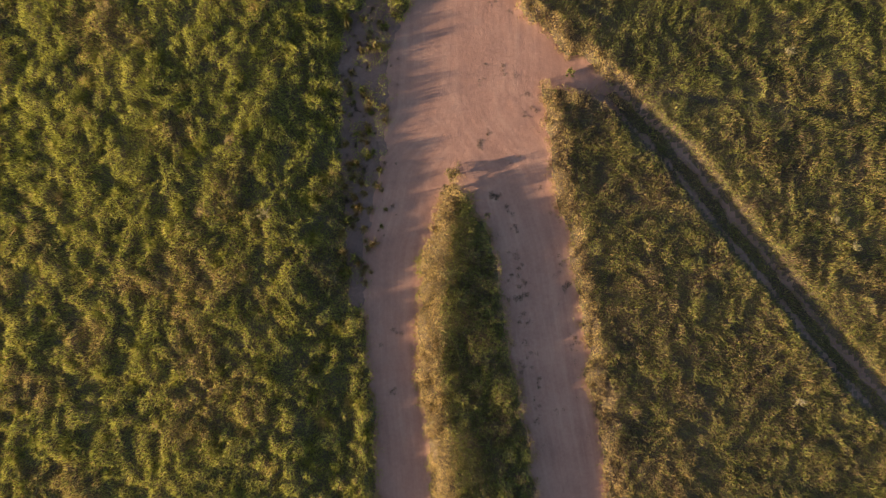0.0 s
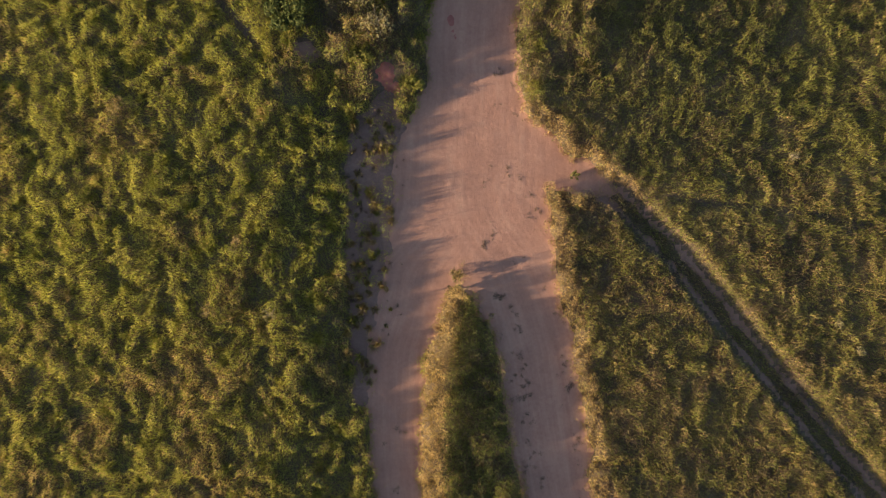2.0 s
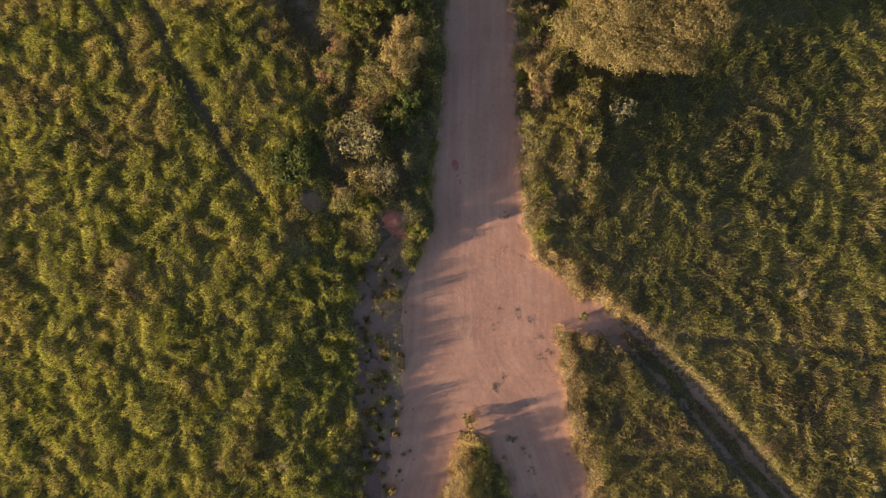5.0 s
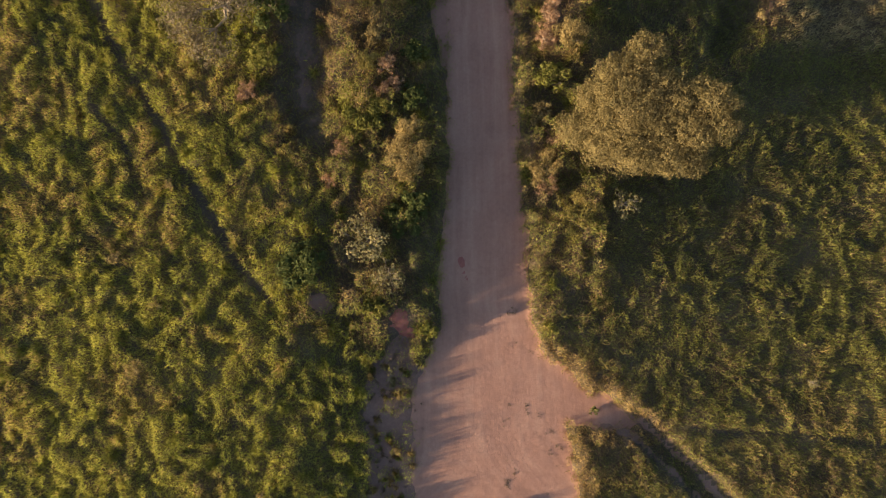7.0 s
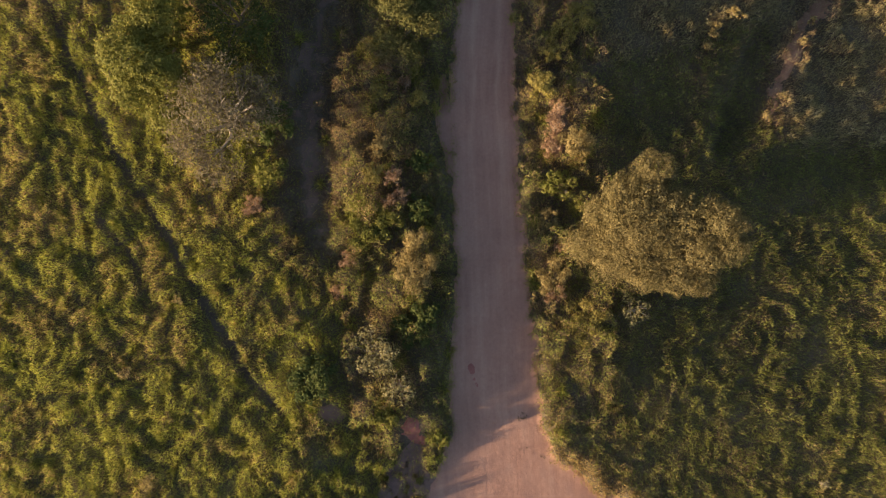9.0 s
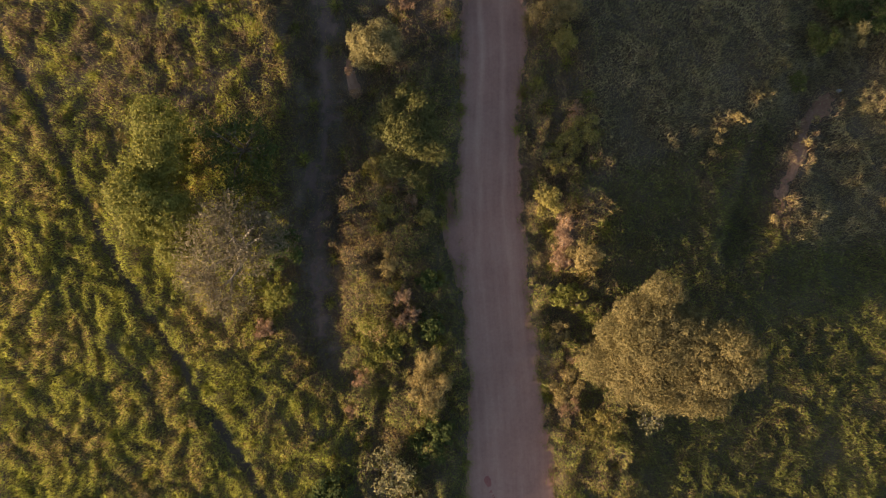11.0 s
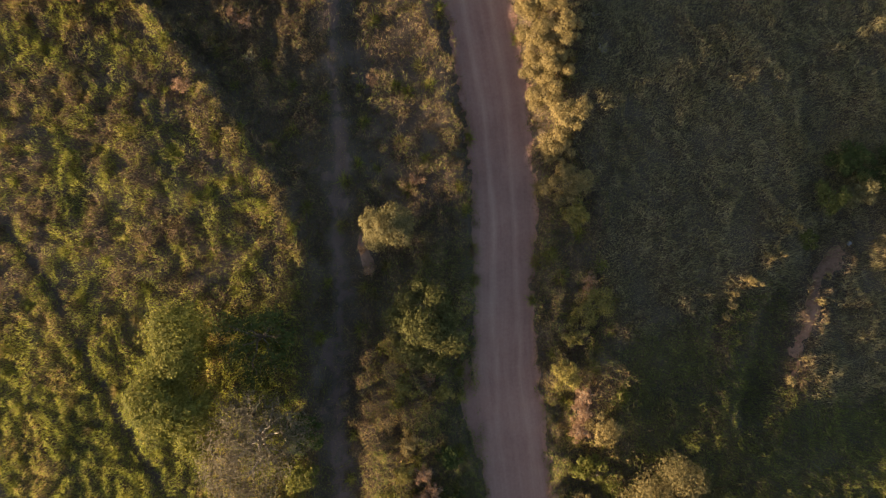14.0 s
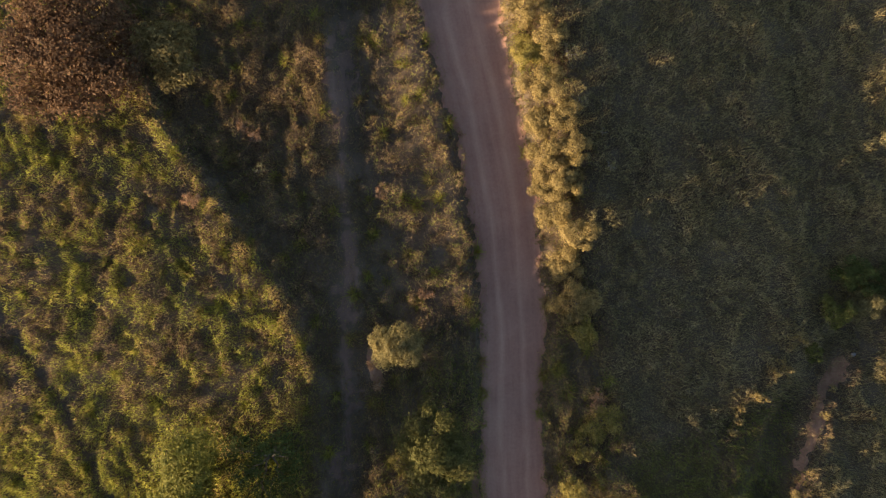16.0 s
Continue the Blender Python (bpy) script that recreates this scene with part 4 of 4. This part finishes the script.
for k, (bx, by, br) in enumerate(((9.0, 61.0, 0.9), (9.3, 58.0, 0.8), (10.7, 54.1, 0.5), (10.5, 56.2, 0.4), (-10.3, 56.9, 0.6))):
    bush("thin pale shrub with few whitish leaves", (bx, by), br, 0.5 + br, pale_leaf, 16, 0.14, 90 + k, "pale_shrub", "shrub", 0.35, pale_bark, group="pale shrubs")
for k, (bx, by, br, bh, leaf) in enumerate(((23.4, 43.2, 1.2, 1.8, mid_leaf), (25.4, 43.4, 1.3, 2.0, soft_leaf), (21.9, 41.0, 0.7, 1.0, mid_leaf), (25.0, 45.4, 1.3, 1.8, dark_leaf), (27.4, 44.6, 1.5, 2.2, dark_leaf))):
    bush("olive bush at the head of the gully", (bx, by), br, bh, leaf, 150, 0.1, 100 + k, group="bushes at the gully")

for k, (bx, by, br, bh) in enumerate([(15.4 + 0.47 * q + random.uniform(-0.5, 0.5), 36.9 + 0.4 * q + random.uniform(-0.6, 0.6), random.uniform(0.2, 0.42), random.uniform(0.8, 1.3)) for q in range(14)] + [(19.2, 32.8, 0.45, 1.2), (20.3, 34.0, 0.35, 1.0), (21.9, 37.2, 0.4, 1.0), (22.9, 38.6, 0.35, 1.0)]):
    bush("straw-coloured tuft of tall dry growth above the gully", (bx, by), br, bh, pink_leaf, 120, 0.08, 160 + k, "dry_tuft", "shrub", 0.35, None, 5, "dry tufts at the gully", 0.5)

for k, (bx, by, br, bh) in enumerate(((20.7, 10.7, 0.42, 0.75), (21.5, -10.1, 0.45, 0.8), (24.7, -0.9, 0.4, 0.7), (23.5, 0.8, 0.32, 0.7), (-10.25, 1.2, 0.5, 0.9))):
    bush("pale grey-green weed standing in the meadow grass", (bx, by), br, bh, pale_leaf, 60, 0.09, 180 + k, "tall_weed", "weed", 0.3, pale_bark, 5, "pale weeds in the meadow", 0.45)
for k, (bx, by, br, bh) in enumerate(((-13.9, 1.4, 0.5, 1.0), (-19.5, 13.6, 0.6, 0.95), (-12.2, 5.6, 0.4, 0.9), (-20.4, 20.2, 0.5, 0.9), (-18.0, 17.3, 0.5, 0.8), (-16.8, 24.4, 0.4, 0.8))):
    bush("straw-coloured tall tuft standing out of the pasture", (bx, by), br, bh, pink_leaf, 110, 0.08, 190 + k, "dry_tuft", "shrub", 0.35, None, 5, "dry tufts in the pasture", 0.5)
bush("small green shrub at the mouth of the sunken track", (7.9, 9.6), 0.4, 0.45, mid_leaf, 110, 0.09, 198, n=5, group="")


def weed_mesh(seed, r, h, n, leaf, width=0.06, sprigs=1):
    """A tuft of blades; a low one spreads in several sprigs of uneven size."""
    g = np.random.default_rng(seed)
    vs, fs = [], []
    for k in range(sprigs):
        q = 1.0 if sprigs == 1 else g.uniform(0.25, 0.6)
        o = np.zeros(3) if sprigs == 1 else np.array([g.normal(0, 0.5) * r, g.normal(0, 0.4) * r, 0])
        m = max(20, int(n * q / sprigs ** 0.5))
        a, d = g.uniform(0, 2 * np.pi, m), g.uniform(0.25, 1, m)
        arm = q * (0.75 + 0.35 * np.sin(a * 2 + seed + k) * np.sin(a * 3 + 2 * seed))
        tip = np.stack([np.cos(a) * r * d * arm, np.sin(a) * r * d * arm, h * (1.1 - 0.8 * d) * g.uniform(0.6, 1.1, m)], 1)
        t = a + g.choice((-1, 1), m) * g.uniform(0.15, 0.5, m)
        mid = tip * 0.6 + np.stack([np.cos(t), np.sin(t), np.full(m, 0.25)], 1) * (width * q * g.uniform(0.6, 1.4, m))[:, None]
        base = sum(len(v) for v in vs)
        vs.append(np.concatenate([np.zeros((1, 3)), mid, tip]) + o)
        fs.append(np.stack([np.zeros(m, int), np.arange(1, m + 1), np.arange(m + 1, 2 * m + 1)], 1) + base)
        if k:
            vs[-1] = np.concatenate([vs[-1], vs[-1][:1] - [[0, 0, 0.004]]])
            fs.append(np.array([[0, base, base + 2 * m + 1]]))
    return mesh_from("weed_tuft", np.concatenate(vs), np.concatenate(fs), None, [leaf])


ROAD_WEEDS = [(2.44, 9.07), (3.64, 9.78), (4.83, 9.42), (5.26, 8.35), (5.38, 7.22), (2.55, 6.82), (2.46, 5.28), (3.05, 5.82), (5.65, 6.37), (4.36, 4.47), (3.38, 16.05), (4.22, 15.02), (4.37, 13.48), (3.18, 13.67)]
LANE_WEEDS = [(3.5, 2.2), (3.6, -0.4), (4.3, -2.6), (4.7, -4.9), (5.0, -6.6), (5.2, -8.0), (6.2, -10.7), (7.2, -10.9), (7.6, -3.3), (7.2, -4.2), (8.3, -8.0), (-2.7, -6.2), (-2.7, -9.8), (6.2, 2.7), (5.7, 7.1), (7.1, -2.6), (8.8, -8.6), (5.7, -10.0), (6.2, -13.1)] + [(random.uniform(-0.15, 0.25) + 4.25 - 0.155 * v, v) for v in (1.2, 0.3, -1.3, -1.9, -3.2, -3.9, -5.6, -7.3, -9.0, -11.6)] + [(random.uniform(-0.3, 0.1) + 7.35 - 0.14 * v, v) for v in (1.0, -0.8, -1.7, -5.4, -6.3, -7.1, -9.6, -12.2)]
VERGE_WEEDS = [(random.uniform(-5.9, -2.9), random.uniform(-1, 13.5)) for _ in range(50)] + [(random.uniform(-5.8, -3.9), random.uniform(-3, 13)) for _ in range(70)] + [(-4.7, 11.4), (-3.2, 11.0), (-5.0, 11.0), (-2.8, 10.2), (-2.4, 9.1), (-4.6, 8.3), (-4.2, 7.4), (-5.3, 7.1), (-4.1, 6.2), (-3.9, 4.9), (-4.6, 5.6), (-5.3, 3.9), (-5.0, 2.1), (-3.6, 2.8), (-4.7, 1.5), (-5.4, 0.8), (-5.6, 9.7), (-3.6, 7.6), (-5.8, 5.6), (-5.2, 12.1)]

dust_weed = [weed_mesh(200 + k, 0.38, 0.05, 170, weed, 0.06, 3 + k % 4) for k in range(8)]
# the last four, low and dark, put shadow mass between the yellow tips
tall_weed = [weed_mesh(210 + k, 0.42, 0.36, 90, (dry, shade_grass, dry, olive, dry, shade_grass, dry)[k], 0.045) for k in range(7)] + [weed_mesh(250 + k, 0.5, 0.8, 110, (dry, pink_leaf, olive)[k], 0.04) for k in range(3)] + [weed_mesh(240 + k, 0.5, 0.16, 150, weed, 0.07, 3) for k in range(4)]
for spots, meshes, label, group in ((ROAD_WEEDS + LANE_WEEDS, dust_weed, "low dark dusty weed growing on the dirt road", "weeds on the road"),
                                    (VERGE_WEEDS, tall_weed, "green, yellowish and shadow-dark grass tufts on bare reddish earth", "tufts on the verge")):
    for k, (wx, wy) in enumerate(spots):
        ob = new("weed_tuft", meshes[k % len(meshes)])
        wz = float(height(np.array([wx]), np.array([wy]))[0])
        q = random.uniform(0.55, 1.4)
        ob.matrix_world = pose(wx, wy, wz + 0.02, 0, 0, random.uniform(0, 360)) @ Matrix.Diagonal((q, q, q, 1))
        tagged(ob, label, "weed", group)


def soil_patch(name, label, line, material, box, seed):
    return lane_sheet(name, lambda x, y: (lambda m, o: (m + 0.9 * (fnoise(x, y, 0.7, seed) - 0.5), o))(*along(x, y, line)), box, 0.12, material, label, "bare soil", 0.06)


soil_patch("red_soil", "bare brick-red soil patch beside the bushes", [(-3.5, 15.6, 0.5), (-3.3, 14.9, 0.5)], red_dirt, (-6, 13, -1, 18), 41)
soil_patch("red_soil", "bare pinkish red soil mound beside the road", [(6.6, 33.8, 0.25), (6.4, 31.6, 0.45)], bank_dirt, (4.5, 30, 9, 35), 42)
soil_patch("red_soil", "bare reddish soil at the foot of the round bush", [(-5.3, 45.2, 0.2), (-5.0, 43.2, 0.35)], bank_dirt, (-7, 41, -3, 46.5), 43)
soil_patch("red_soil", "bare brown soil patch at the pasture's edge", [(-8.3, 17.2, 0.5), (-8.0, 16.7, 0.5)], track_dirt, (-11, 14, -6, 19), 44)

# added out of view to cast the long shadow at the left edge
bush("unseen bush past the pasture's left edge, added to cast a shadow", (-29.8, -7.0), 0.8, 1.3, dark_leaf, 80, 0.14, 120, group="")
soil_patch("red_soil", "reddish stain of fresh earth on the dirt road", [(0.4, 19.0, 0.05), (0.75, 17.8, 0.1)], red_dirt, (-0.6, 16.5, 1.8, 20), 45)


def stone(spot, r, seed):
    g = np.random.default_rng(seed)
    bm = bmesh.new()
    bmesh.ops.create_icosphere(bm, subdivisions=2, radius=r)
    for v in bm.verts:
        v.co = Vector((v.co.x * 1.2, v.co.y, v.co.z * 0.7)) * (0.85 + 0.3 * noise.noise(v.co * 4))
    me = bpy.data.meshes.new("stone")
    bm.to_mesh(me)
    bm.free()
    me.materials.append(pale_stone)
    ob = new("stone", me)
    ob.location = (*spot, float(height(np.array([spot[0]]), np.array([spot[1]]))[0]) + r * 0.35)
    return tagged(ob, "pale grey boulder lying at the head of the gully", "stone")


pale_stone = dirt_mat("pale_stone", [(0.3, (0.16, 0.145, 0.13)), (0.5, (0.23, 0.21, 0.19)), (0.7, (0.31, 0.285, 0.26))])
stone((24.9, 40.3), 0.17, 1)

dead_leaf = leaf_mat("dead_leaf", [(0.25, (0.15, 0.088, 0.05)), (0.5, (0.255, 0.155, 0.09)), (0.75, (0.39, 0.25, 0.15))], 0.8)
# those at (-5.1, 44.3) and (-4.9, 43.0) stand in for sunlit orange soil
for k, (bx, by, br, bh) in enumerate(((6.6, 33.9, 0.75, 1.8), (6.35, 32.9, 0.8, 1.8), (6.0, 31.8, 0.7, 1.5), (7.8, 39.9, 0.55, 1.2), (-3.4, 30.7, 0.75, 1.9), (-3.6, 29.3, 0.6, 1.6), (-11.0, 59.8, 0.5, 1.0), (-11.8, 29.6, 0.8, 0.9), (-10.4, 59.1, 0.6, 0.9), (-5.1, 44.3, 0.45, 1.7), (-4.9, 43.0, 0.4, 1.5), (-3.3, 37.2, 0.5, 1.3), (-2.2, 36.2, 0.55, 1.3), (-2.9, 29.6, 0.6, 1.6), (-14.5, 55.6, 0.7, 0.8), (5.6, 23.2, 0.8, 0.9), (6.3, 26.0, 0.7, 0.8), (8.0, 40.6, 0.6, 0.9), (-6.4, 26.0, 0.7, 0.9), (-7.2, 24.2, 0.7, 0.9), (-1.4, 48.0, 0.6, 0.8), (-3.2, 54.5, 0.6, 1.0))):
    bush("small dead reddish-brown shrub among rough grass", (bx, by), br, bh, dead_leaf, 150, 0.075, 140 + k, "dead_shrub", "shrub", 0.3, pale_bark, 5, "dead shrubs", 0.45)
